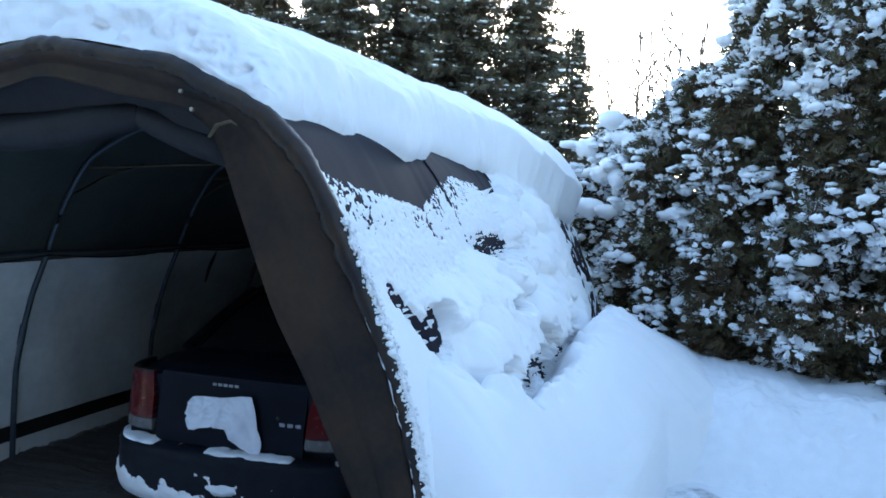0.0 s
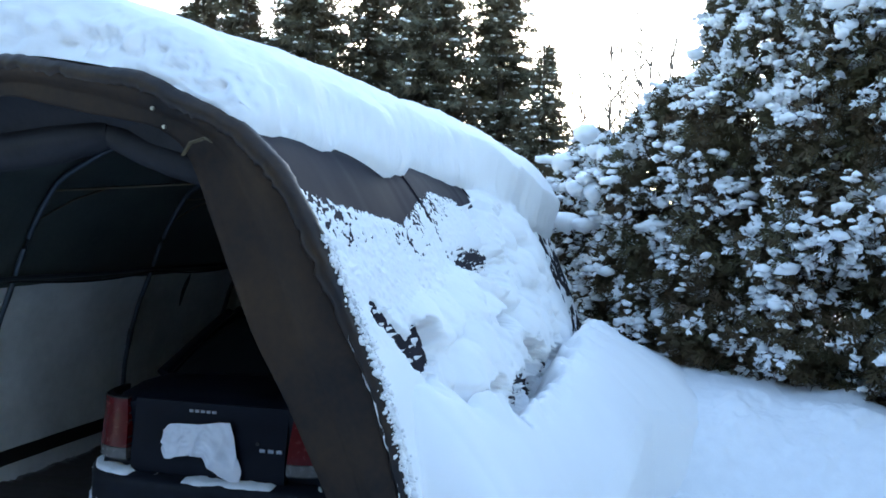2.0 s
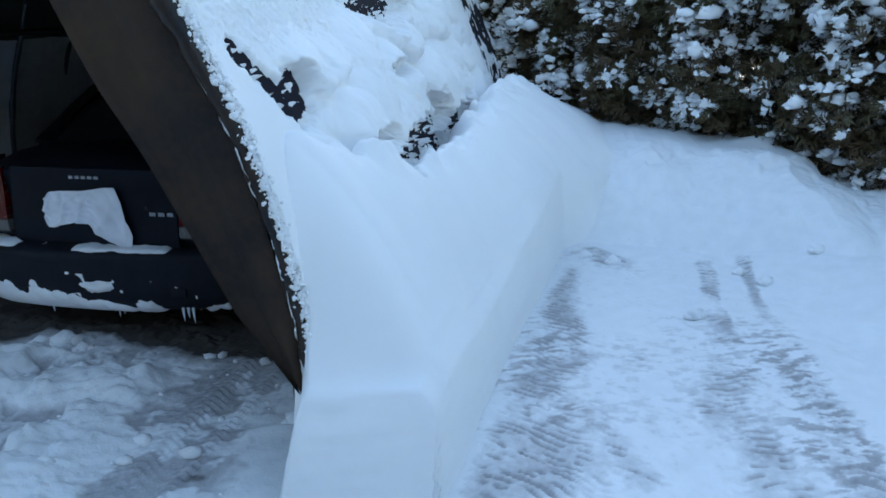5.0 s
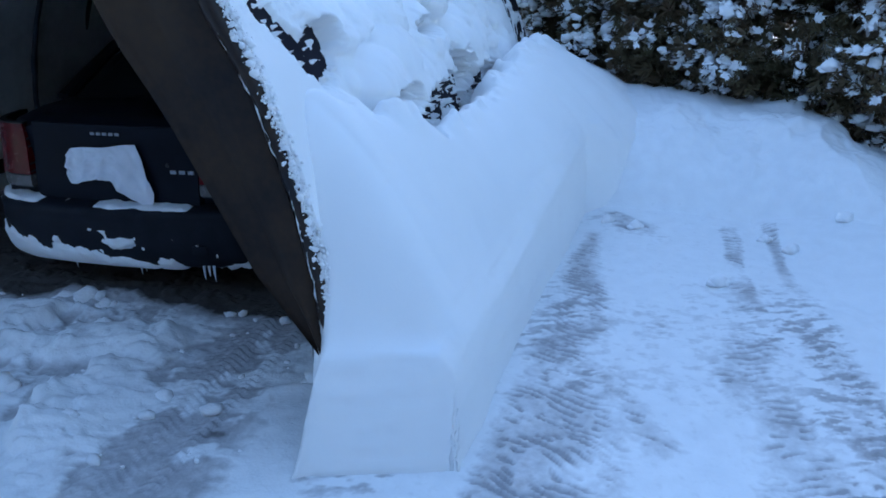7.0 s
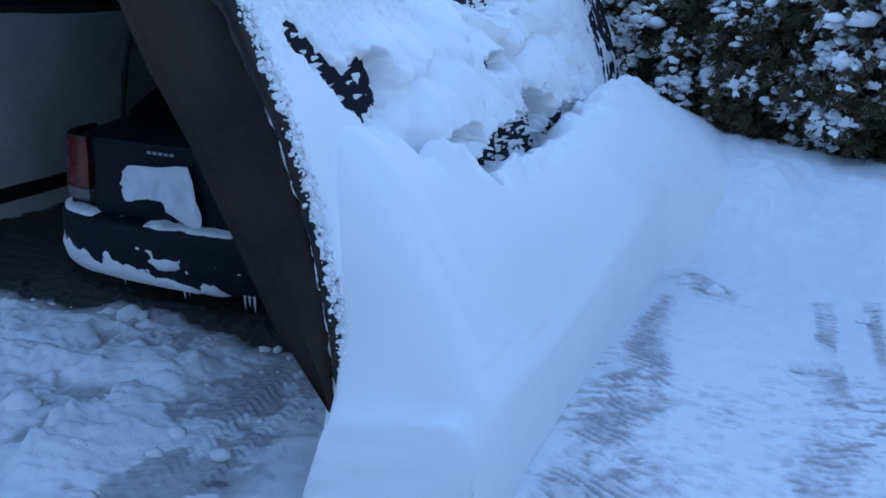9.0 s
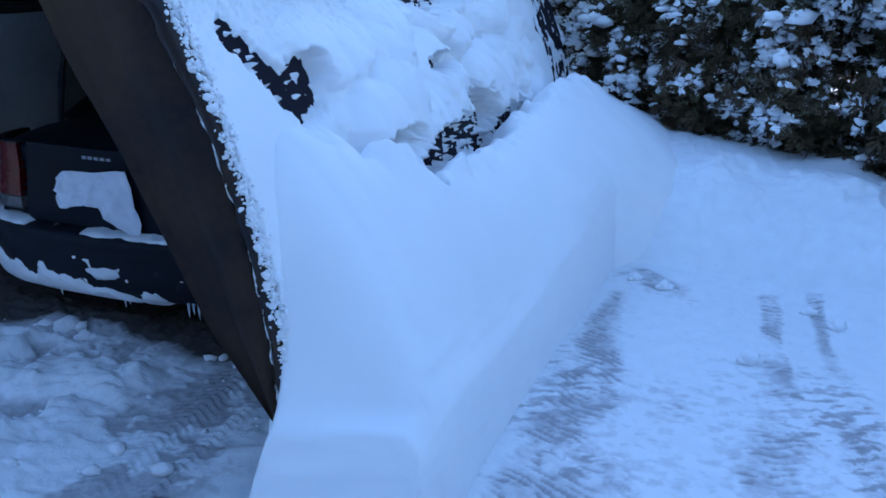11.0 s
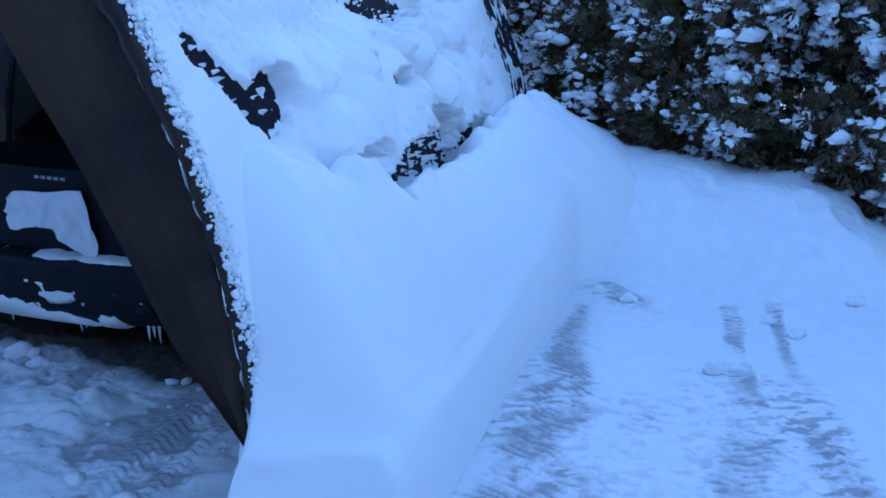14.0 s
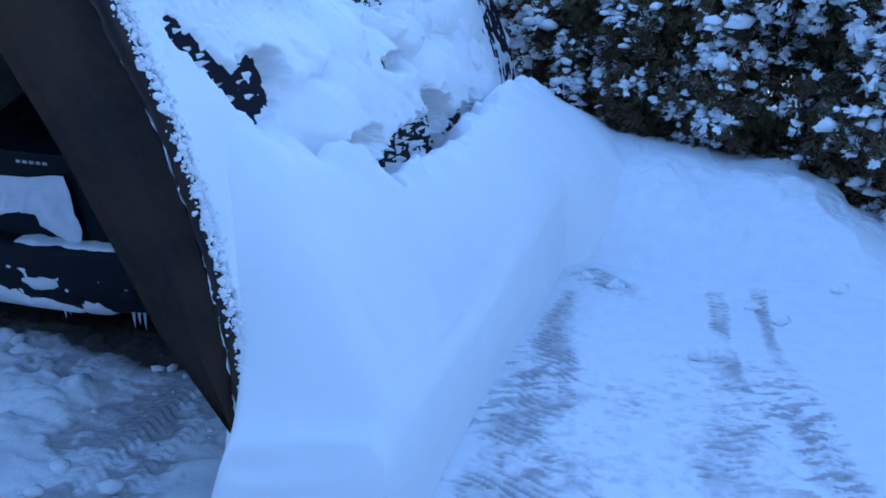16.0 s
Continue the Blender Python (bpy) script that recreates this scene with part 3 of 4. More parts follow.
def sag_roll(p0, p1, r, drop, seed):
    pts, rad = [], []
    for k in range(25):
        t = k / 24
        p = Vector(p0).lerp(Vector(p1), t)
        p.z -= drop * math.sin(math.pi * t)
        pts.append(p)
        rad.append(r * (0.72 + 0.28 * math.sin(math.pi * t) ** 0.6) * (1 + 0.08 * float(vnoise(t * 9, 0.3, seed))))
    return bm_tube(pts, rad, 16, 1.15)


part("rolled_door", sag_roll((-1.05, 0.16, 2.42), (0.42, 0.16, 2.50), 0.085, 0.05, 3), ROLL, shelter, "rolled-up dark door cloth")
part("rolled_door", sag_roll((0.40, 0.16, 2.50), (1.02, 0.16, 2.30), 0.07, 0.015, 5), ROLL, shelter, "rolled-up dark door cloth")
gus = bmesh.new()
vs = [gus.verts.new(p) for p in ((-1.2, 0.05, 2.5), (-0.6, 0.05, 2.70), (0.1, 0.05, 2.70), (0.75, 0.05, 2.56), (1.0, 0.05, 2.36), (0.45, 0.15, 2.50), (-1.05, 0.15, 2.44))]
gus.faces.new(vs)
bmesh.ops.triangulate(gus, faces=gus.faces[:])
bmesh.ops.solidify(gus, geom=gus.faces[:], thickness=0.008)
part("door_header", gus, ROLL, shelter, smooth_shade=False)


# ---- snow on the shelter ----
SA = resample(FULL, 0.009)
SN = arch_normals(SA)
start, crest = int(np.argmax(SA[:, 0] > -1.62)), int(np.argmax(SA[:, 0] > 0.4))
pick = np.r_[start:crest:4, crest:len(SA)]
SA, SN = SA[pick], SN[pick]
sv = np.concatenate([np.linspace(-0.05, 0.10, 18), np.arange(0.108, 3.4, 0.008), np.arange(3.4, 6.68, 0.018)])
SI, SV = np.meshgrid(np.arange(len(SA)), sv, indexing="ij")
AX, AZ = SA[SI, 0], SA[SI, 1]
right = AX > 0
lip = np.interp(SV, [0, .58, 1.0, 1.15, 1.27, 1.5, 1.8, 2.1, 2.6, 3.4, 4.2, 6], [2.46, 2.48, 2.47, 2.44, 2.38, 2.40, 2.44, 2.53, 2.48, 2.40, 2.26, 2.05])
lip = lip + 0.018 * vnoise(SV * 3.5, SV * 0 + 2, 120) + 0.016 * vnoise(SV * 6.5, SV * 0, 122) + 0.10 * vnoise(SV * 1.9, SV * 0 + 5, 124) * smooth((SV - 3.2) / 0.5)
thick = np.interp(SV, [0, 0.5, 2, 4, 6], [0.28, 0.36, 0.46, 0.54, 0.56]) + 0.05 * fbm(SV * 0.7, AX * 0.8, 3, 121)
thick = thick + 0.13 * smooth((0.5 - AX) / 0.9) * smooth((3.2 - SV) / 1.6)
thick = thick * smooth((SV + 0.05) / 0.22) ** 0.5
thick = thick * (1 - smooth((SV - 6.30) / 0.35) ** 2 * 0.9)
slab = np.where(right, smooth((AZ - lip) / 0.10) ** 0.42, smooth((AX + 1.62) / 0.2) ** 0.5)
slab_t = thick * slab * np.where(right, 0.82 + 0.18 * smooth((1.2 - AX) / 0.8), 1.0)
# side: bare tarp under the lip, flecks, then a thickening crust
low = np.interp(SV, [0, .05, .38, .7, 1.1, 1.3, 1.67, 2.0, 2.55, 3.04, 3.35, 6], [2.36, 2.22, 2.16, 2.13, 2.08, 2.14, 2.24, 2.31, 2.29, 2.12, 2.6, 2.8])
crust = np.where(AZ > low, -0.16 * (AZ - low), np.clip((low - AZ) * 0.045, 0, 0.012)) + np.clip((low - 0.40 - AZ) * 0.10, 0, 0.03)
fleck = fbm(SV * 58, AZ * 64, 2, 130)
crust = crust + (0.0095 * fleck + 0.005 * fbm(SV * 7, AZ * 7, 2, 131) - 0.001) * smooth(1.15 - np.abs(AZ - low + 0.20) / 0.45)


def pillows(count, v0, v1, z0, z1, r0, r1, seed):
    """Soft overlapping mounds where fallen snow has piled on the crust."""
    gen = np.random.default_rng(seed)
    out = np.zeros(SV.shape)
    for pv, pz, pr in zip(gen.uniform(v0, v1, count), gen.uniform(z0, z1, count), gen.uniform(r0, r1, count)):
        i = np.where((np.abs(SA[:, 1] - pz) < pr) & (SA[:, 0] > 0))[0]
        j = np.where(np.abs(sv - pv) < pr * 1.5)[0]
        if len(i) and len(j):
            block = np.ix_(i, j)
            d2 = ((SV[block] - pv) / (1.35 * pr)) ** 2 + ((AZ[block] - pz) / pr) ** 2
            out[block] = np.maximum(out[block], 0.95 * pr * np.sqrt(np.clip(1 - d2, 0, 1)))
    return out


mounds = np.maximum(pillows(60, 0.35, 5.3, 1.00, 1.95, 0.08, 0.21, 11), pillows(42, 0.9, 5.2, 1.04, 1.28, 0.10, 0.20, 12))
mounds = np.maximum(mounds, pillows(55, 2.7, 5.3, 1.2, 2.4, 0.08, 0.2, 13)) + 0.35 * pillows(420, 0.4, 5.3, 1.0, 2.3, 0.025, 0.07, 14)
for _ in range(1):
    mounds[1:-1] = (mounds[:-2] + mounds[1:-1] + mounds[2:]) / 3
    mounds[:, 1:-1] = (mounds[:, :-2] + mounds[:, 1:-1] + mounds[:, 2:]) / 3
piled = (1 - 0.55 * smooth((SV - 4.0) / 0.8)) * smooth((np.where(SV > 2.7, 2.5, low - 0.30) - AZ) / 0.25) * smooth((SV - 0.30 - 0.25 * smooth((AZ - 1.5) / 0.3)) / 0.35)
crust = crust + piled * (1.0 * mounds + 0.020 * fbm(SV * 6, AZ * 6, 3, 132) + 0.003 * fbm(SV * 16, AZ * 16, 3, 133))


SCAR_NOISE = fbm(SV * 30, AZ * 30, 3, 140)


def scar(v, z, rv, rz):
    """How far the snow has fallen away round a point of the side, 0 to 1, with a ragged rim."""
    d = ((SV - v) / rv) ** 2 + ((AZ - z) / rz) ** 2
    return smooth(1.35 - 0.75 * d + 0.35 * SCAR_NOISE)


fallen = np.zeros(SV.shape)
for v, z, rv, rz in ((.25, 1.71, .05, .05), (.31, 1.65, .05, .06), (.37, 1.58, .06, .06), (.43, 1.51, .07, .08), (.50, 1.45, .08, .08), (.60, 1.50, .11, .10), (.66, 1.56, .05, .06),
                         (2.22, 1.85, .48, .095), (2.15, 1.74, .10, .05), (2.0, 1.48, .26, .055), (1.08, 1.21, .20, .075), (1.95, 1.07, .72, .13), (2.45, 1.10, .30, .18), (2.70, 1.05, .05, .14), (2.62, .90, .16, .10), (2.1, 0.96, .12, .07),
                         (3.3, 1.0, .45, .12), (4.9, .80, .25, .16), (5.1, .95, .12, .12), (4.4, 2.36, .06, .12), (5.2, 2.32, .06, .12), (1.5, 1.02, .2, .05)):
    fallen = np.maximum(fallen, scar(v, z, rv, rz))
crust = crust * (1 - fallen) - 0.028 * fallen
crust = np.maximum(crust, -0.03)
grit = np.maximum(fbm(SV * 36, AZ * 38, 2, 141) - 0.40, 0) * 0.09
crust = crust + grit * (crust < -0.004) * (AZ < low - 0.15)
tail = smooth((SV - 5.05 - 0.10 * fbm(AZ * 5, AZ * 0, 2, 149)) / 0.14) * smooth((2.36 - AZ) / 0.12)
crust = crust * (1 - tail) + tail * (-0.022 + 0.040 * fbm(SV * 13, AZ * 8, 3, 150))
crust = np.where((SV < 3.25) & (AZ > low + 0.025), np.minimum(crust, -0.03), crust)
crust = np.where(right & (AZ < lip + 0.05), np.clip(crust, -0.035, 0.22), -0.02)
front_gap = smooth((SV - np.interp(AZ, [0.3, 2.15, 2.4], [-0.02, -0.01, 0.10])) / 0.02)
crust = crust * front_gap - 0.02 * (1 - front_gap)
off = np.maximum(np.where(slab > 0.001, slab_t, -1), crust) + (0.014 * fbm(SV * 3, AX * 3, 3, 160) + 0.006 * fbm(SV * 13, AX * 13, 3, 161)) * (slab_t > 0.03)
off = off + 0.045 * fbm(SV * 10, AX * 11, 3, 162) * smooth(4 * slab * (1 - slab)) * right
off = off + 0.006
off[:, 0] = np.where(slab_t[:, 3] > 0.02, 0.012, -0.004)
up = smooth(slab_t / 0.2) * 0.55
nx = SN[SI, 0] * (1 - up)
nz = SN[SI, 1] * (1 - up) + up
crumb = smooth((0.16 - SV) / 0.2) * smooth(slab_t / 0.1)
fringe = smooth((0.06 - SV) / 0.08) * (slab_t < 0.02) * (-0.012 + 0.014 * fbm(AZ * 24, SV * 40, 3, 171))
fy = SV - crumb * (0.030 * fbm(AX * 20, AZ * 26 + SV * 40, 3, 170) + 0.05 * np.maximum(fbm(AX * 6, AZ * 7 + SV * 12, 3, 172), -0.2)) - fringe
sag = 0.4 * np.clip(crust - 0.05, 0, 0.2) * (slab_t < 0.03)
snow_verts = np.stack([(AX + nx * off).ravel(), fy.ravel(), np.maximum(AZ + nz * off - sag, 0.02).ravel()], axis=1)
roof_snow = new("snow_load", mesh_from("snow_load", snow_verts, grid_faces(len(SA), len(sv))[:, ::-1], SNOW))
roof_snow.matrix_world = TENT
tagged(roof_snow, "thick white snow slab and thin crust lying on the shelter", "snow", kind="stuff")

# crumbs of snow along the edge of the front flap
g = np.random.default_rng(77)
n = 2200
ez = g.uniform(0.44, 2.05, n)
ew = np.interp(ez, [p[1] for p in OUTER], [p[0] for p in OUTER]) + 0.052 - 0.020 * smooth((ez - 1.3) / 0.8) + g.normal(0.004, 0.010, n)
er = 0.003 + g.gamma(1.3, 0.0026, n)
v, f = [], []
ico = bmesh.new()
bmesh.ops.create_icosphere(ico, subdivisions=1, radius=1)
iv = np.array([p.co[:] for p in ico.verts])
fi = np.array([[p.index for p in q.verts] for q in ico.faces])
ico.free()
ev = iv[None] * (er[:, None, None] * g.uniform(0.7, 1.3, (n, 1, 3))) * g.uniform(0.75, 1.2, (n, len(iv), 1)) + np.stack([ew, g.uniform(-0.034, 0.035, n), ez], axis=1)[:, None, :]
ef = fi[None] + (np.arange(n) * len(iv))[:, None, None]
edge_snow = new("edge_snow", mesh_from("edge_snow", ev.reshape(-1, 3), ef.reshape(-1, 3), SNOW))
edge_snow.matrix_world = TENT
tagged(edge_snow, "crumbs of snow clinging along the flap edge", "snow", kind="stuff")


# ---- the car in the shelter ----
CAR = pose(-2.035, 3.95, 0)
car = new("car")
car.matrix_world = CAR
tagged(car, "dark blue sedan parked nose-in with snow-caked rear bumper", "car")


def body_loop(y, hw, zb, zt):
    half = [(0.0, zb), (hw - 0.12, zb), (hw - 0.03, zb + 0.09), (hw, 0.52), (hw - 0.015, 0.66), (hw - 0.05, zt - 0.13), (hw - 0.11, zt - 0.035), (hw - 0.24, zt), (0.0, zt + 0.02)]
    return [(x, y, z) for x, z in half] + [(-x, y, z) for x, z in half[-2:0:-1]]


bm = bm_loft([body_loop(*s) for s in ((0.16, 0.74, 0.42, 0.985), (0.20, 0.77, 0.38, 1.01), (0.30, 0.81, 0.30, 1.03), (0.6, 0.87, 0.26, 1.04), (1.1, 0.89, 0.24, 1.02), (2.2, 0.90, 0.22, 1.0),
                                      (3.2, 0.90, 0.22, 0.98), (3.8, 0.88, 0.24, 0.93), (4.3, 0.82, 0.28, 0.82), (4.5, 0.70, 0.34, 0.68))])
part("body", bm, PAINT, car)


def rounded_loop(hw, y0, y1, z, r, n=5):
    pts = []
    for cx, cy, a0 in ((hw - r, y1 - r, 0), (-hw + r, y1 - r, 90), (-hw + r, y0 + r, 180), (hw - r, y0 + r, 270)):
        for k in range(n + 1):
            a = radians(a0 + 90 * k / n)
            pts.append((cx + r * math.cos(a), cy + r * math.sin(a), z))
    return pts


part("cabin_glass", bm_loft([rounded_loop(0.76, 0.70, 3.35, 1.0, 0.2), rounded_loop(0.69, 1.02, 2.98, 1.2, 0.2), rounded_loop(0.60, 1.38, 2.62, 1.385, 0.2)]), glass, car, "dark tinted windows")
part("roof", bm_loft([rounded_loop(0.62, 1.36, 2.64, 1.385, 0.2), rounded_loop(0.60, 1.40, 2.60, 1.42, 0.2), rounded_loop(0.5, 1.5, 2.5, 1.44, 0.18)]), PAINT, car)
for side in (-1, 1):
    part("rear_pillar", bm_tube([(side * 0.74, 0.78, 1.02), (side * 0.675, 1.08, 1.2), (side * 0.59, 1.42, 1.40)], [0.06, 0.05, 0.04], 8, 0.6), PAINT, car)
# boot lid: slightly proud panel between the lamps
XS, ZS = np.linspace(-0.505, 0.505, 41), np.linspace(0.575, 1.005, 27)
X2, Z2 = np.meshgrid(XS, ZS, indexing="ij")
Y2 = 0.092 + 0.06 * X2 ** 2 + 0.055 * smooth((Z2 - 0.64) / 0.37)
front = np.stack([X2.ravel(), Y2.ravel(), Z2.ravel()], axis=1)
rear = front + np.array([0, 0.05, 0])
f = grid_faces(41, 27)
k = len(front)
rim = []
for i in range(40):
    rim += [(i * 27, i * 27 + k, (i + 1) * 27 + k, (i + 1) * 27), ((i + 1) * 27 + 26, (i + 1) * 27 + 26 + k, i * 27 + 26 + k, i * 27 + 26)]
for j in range(26):
    rim += [(j + 1, j + 1 + k, j + k, j), (40 * 27 + j, 40 * 27 + j + k, 40 * 27 + j + 1 + k, 40 * 27 + j + 1)]
lid_me = mesh_from("boot_lid", np.concatenate([front, rear]), np.concatenate([f, f[:, ::-1] + k, np.array(rim)]), PAINT)
lid_me.set_sharp_from_angle(angle=radians(40))
lid = part_mesh("boot_lid", lid_me, car)


def lid_y(x, z):
    return 0.092 + 0.06 * x ** 2 + 0.055 * float(smooth((z - 0.64) / 0.37))


for n in range(5):
    x = -0.115 + 0.038 * n
    part("badge_bar", bm_box(0.027, 0.006, 0.017, (x, lid_y(x, 0.958) - 0.006, 0.958), 0.002), CHROME, lid)
for x in (0.365, 0.417, 0.468):
    part("badge_bar", bm_box(0.036, 0.006, 0.022, (x, lid_y(x, 0.765) - 0.004, 0.765), 0.002), CHROME, lid)
part("keyhole", bm_tube([(0.33, lid_y(0.33, 0.80) + 0.004, 0.80), (0.33, lid_y(0.33, 0.80) - 0.006, 0.80)], 0.012, 12), TRIM, lid)


def lamp(side):
    """A wrap-round tail lamp: a red lens over a clear strip, in a black surround."""
    def skin(z0, z1, out, name, mat, parent, label):
        A, Z = np.meshgrid(np.linspace(0, 1, 15), np.linspace(z0, z1, 9), indexing="ij")
        rise = (Z - 0.64) / 0.38
        inner = 0.525 + 0.035 * np.clip(rise, 0, 1) ** 2
        xx = inner + (0.825 - inner) * np.sin(A * math.pi / 2) ** 0.9
        yy = 0.085 + 0.06 * 0.25 + 0.33 * A ** 2.4 + 0.055 * smooth(rise)
        sides = []
        for o in (out, out - 0.05):
            sides.append(np.stack([side * (xx + 0.6 * o * A).ravel(), (yy - o * (1 - 0.6 * A)).ravel(), Z.ravel()], axis=1))
        f0 = grid_faces(15, 9)
        k0 = 15 * 9
        rim0 = []
        for i in range(14):
            rim0 += [(i * 9, i * 9 + k0, (i + 1) * 9 + k0, (i + 1) * 9), ((i + 1) * 9 + 8, (i + 1) * 9 + 8 + k0, i * 9 + 8 + k0, i * 9 + 8)]
        for j in range(8):
            rim0 += [(j + 1, j + 1 + k0, j + k0, j), (14 * 9 + j, 14 * 9 + j + k0, 14 * 9 + j + 1 + k0, 14 * 9 + j + 1)]
        faces = np.concatenate([f0, f0[:, ::-1] + k0, np.array(rim0)])
        me = mesh_from(name, np.concatenate(sides), faces if side > 0 else faces[:, ::-1], mat)
        me.set_sharp_from_angle(angle=radians(40))
        return part_mesh(name, me, parent, label)
    body = skin(0.630, 1.000, 0.004, "tail_lamp", TRIM, car, "tail lamp with red and clear lens")
    skin(0.708, 0.992, 0.014, "red_lens", RED_LENS, body, "red lens")
    skin(0.640, 0.702, 0.013, "clear_lens", CLEAR_LENS, body, "clear reversing lens")


lamp(-1)
lamp(1)

# bumper swept round the rear
BPATH = resample([(-0.90, 0.75), (-0.895, 0.45), (-0.85, 0.27), (-0.75, 0.13), (-0.58, 0.06), (-0.3, 0.03), (0, 0.02), (0.3, 0.03), (0.58, 0.06), (0.75, 0.13), (0.85, 0.27), (0.895, 0.45), (0.90, 0.75)], 0.02)
BN = -arch_normals(BPATH)
BPROF = resample([(-0.10, 0.572), (-0.005, 0.570), (0.035, 0.558), (0.045, 0.535), (0.042, 0.51), (0.028, 0.498), (0.028, 0.486), (0.040, 0.475), (0.038, 0.36), (0.024, 0.26), (-0.01, 0.205), (-0.08, 0.195)], 0.012)
BPN = arch_normals(BPROF)


def bumper_grid(off):
    """Points of the bumper's skin, moved out by off (an array over path and profile)."""
    S, P = np.meshgrid(np.arange(len(BPATH)), np.arange(len(BPROF)), indexing="ij")
    o = BPROF[P, 0] + BPN[P, 0] * off
    z = BPROF[P, 1] + BPN[P, 1] * off
    return np.stack([(BPATH[S, 0] + BN[S, 0] * o).ravel(), (BPATH[S, 1] + BN[S, 1] * o).ravel(), z.ravel()], axis=1), BPATH[S, 0], BPROF[P, 1], S


flat0 = np.zeros((len(BPATH), len(BPROF)))
bverts, BXX, BZZ, BSS = bumper_grid(flat0)
if BPN[len(BPROF) // 2, 0] < 0:
    BPN = -BPN
bverts, BXX, BZZ, BSS = bumper_grid(flat0)
bumper_me = mesh_from("rear_bumper", bverts, grid_faces(len(BPATH), len(BPROF)), PLASTIC)
rear_bumper = part_mesh("rear_bumper", bumper_me, car, "dark rear bumper with a moulded groove")
part("tow_cover", bm_box(0.09, 0.012, 0.05, (0.52, 0.008, 0.34), 0.004), PLASTIC, rear_bumper)
part("exhaust_pipe", bm_tube([(-0.42, 0.6, 0.24), (-0.42, 0.2, 0.23), (-0.42, 0.06, 0.22)], 0.03, 12), EXHAUST, car)
part("fuel_tank_guard", bm_box(1.1, 0.7, 0.14, (0, 0.62, 0.27), 0.03), TRIM, car)
for side in (-1, 1):
    for y in (0.98, 3.62):
        w = part("wheel", bm_tube([(side * 0.66, y, 0.315), (side * 0.70, y, 0.315), (side * 0.82, y, 0.315), (side * 0.86, y, 0.315)], [0.28, 0.315, 0.315, 0.285], 28), TYRE, car)
        part("rim", bm_tube([(side * 0.80, y, 0.315), (side * 0.868, y, 0.315)], [0.2, 0.19], 20), RIM, w)
    part("mudflap", bm_box(0.22, 0.012, 0.22, (side * 0.76, 1.34 - 0.72, 0.24), 0.004), TRIM, car)
    part("door_mirror", bm_box(0.2, 0.1, 0.13, (side * 0.98, 2.95, 1.06), 0.03), PAINT, car)

# snow caked on the bumper: ledge drifts above, a ragged frozen strip below
low_top = np.interp(BXX, [-.86, -.80, -.72, -.60, -.50, -.43, -.37, -.28, -.2, 0, .05, .1, .2, .38, .44, .52, .58, .70, .8],
                    [.36, .47, .42, .385, .35, .33, .44, .40, .345, .325, .33, .34, .315, .30, .24, .24, .29, .31, .28])
low_top = low_top - 0.045 + 0.035 * fbm(BXX * 13, BXX * 0, 4, 201)
cake = 0.030 * smooth((low_top - BZZ) / 0.025) - 0.012 + 0.014 * fbm(BXX * 24, BZZ * 30, 3, 202) * smooth(1.2 - np.abs(BZZ - low_top) / 0.06)
cake = np.maximum(cake, 0.05 * np.exp(-((BXX - 0.06) / 0.07) ** 2 - ((BZZ - 0.36) / 0.035) ** 2) - 0.012 + 0.012 * fbm(BXX * 22, BZZ * 30, 2, 207))
ledge = 0.036 * (smooth((0.7 * fbm(BXX * 3.6 + 2.2, BZZ * 8 + 9, 3, 204) + 0.02 + 0.5 * smooth((-0.42 - BXX) / 0.1) + 0.5 * smooth((0.2 - np.abs(BXX - 0.30)) / 0.1)) / 0.5)) * smooth((BZZ - 0.553) / 0.012) - 0.02
off = np.maximum(cake, ledge + 0.008 * fbm(BXX * 20, BZZ * 40, 2, 205) * (BZZ > 0.545))
off = np.where(np.abs(BXX) > 0.885, -0.02, off)
sverts = bumper_grid(off)[0]
caked = new("bumper_snow", mesh_from("bumper_snow", sverts, grid_faces(len(BPATH), len(BPROF)), SNOW_ROUGH))
caked.matrix_world = CAR
tagged(caked, "ragged snow and ice caked on the dark car bumper", "snow", kind="stuff")
# icicles under the bumper
for n, (x, l) in enumerate(((-0.30, 0.05), (0.12, 0.06), (0.15, 0.04), (0.51, 0.07), (0.54, 0.05), (0.57, 0.08))):
    bm = bm_tube([(0, 0, 0.02), (0, 0, -l * 0.4), (0.002, 0, -l)], [0.009, 0.006, 0.001], 7)
    ob = part("icicle", bm, ICE, None)
    ob.matrix_world = CAR @ pose(x, 0.035 + 0.06 * x * x, 0.212)
    tagged(ob, "small clear icicle hanging under the car bumper", "icicle", "icicles under the bumper")

# white cloth over the number plate
S, Q = np.meshgrid(np.linspace(0, 1, 46), np.linspace(0, 1, 34), indexing="ij")
cx = -0.268 + 0.430 * S
top = 0.872 + 0.040 * S + 0.004 * np.sin(S * 9) - 0.03 * smooth((0.06 - S) / 0.06)
bottom = np.interp(S, [0, 0.06, 0.14, 0.3, 0.45, 0.58, 0.66, 0.78, 0.92, 0.97, 1], [0.735, 0.690, 0.685, 0.705, 0.712, 0.715, 0.670, 0.615, 0.565, 0.578, 0.64])
bottom = bottom + 0.006 * fbm(S * 9, S * 0, 2, 210)
cz = top + (bottom - top) * Q
cx = cx + 0.085 * Q * smooth((S - 0.45) / 0.5) + 0.008 * Q * np.sin(S * 14)
fold = 0.022 * (1 - np.abs(np.sin(S * 11 + Q * 1.2 + 1.5 * vnoise(S * 3, Q * 2, 5)))) ** 1.5 * (0.3 + Q) + 0.012 * fbm(S * 5, Q * 3, 3, 211)
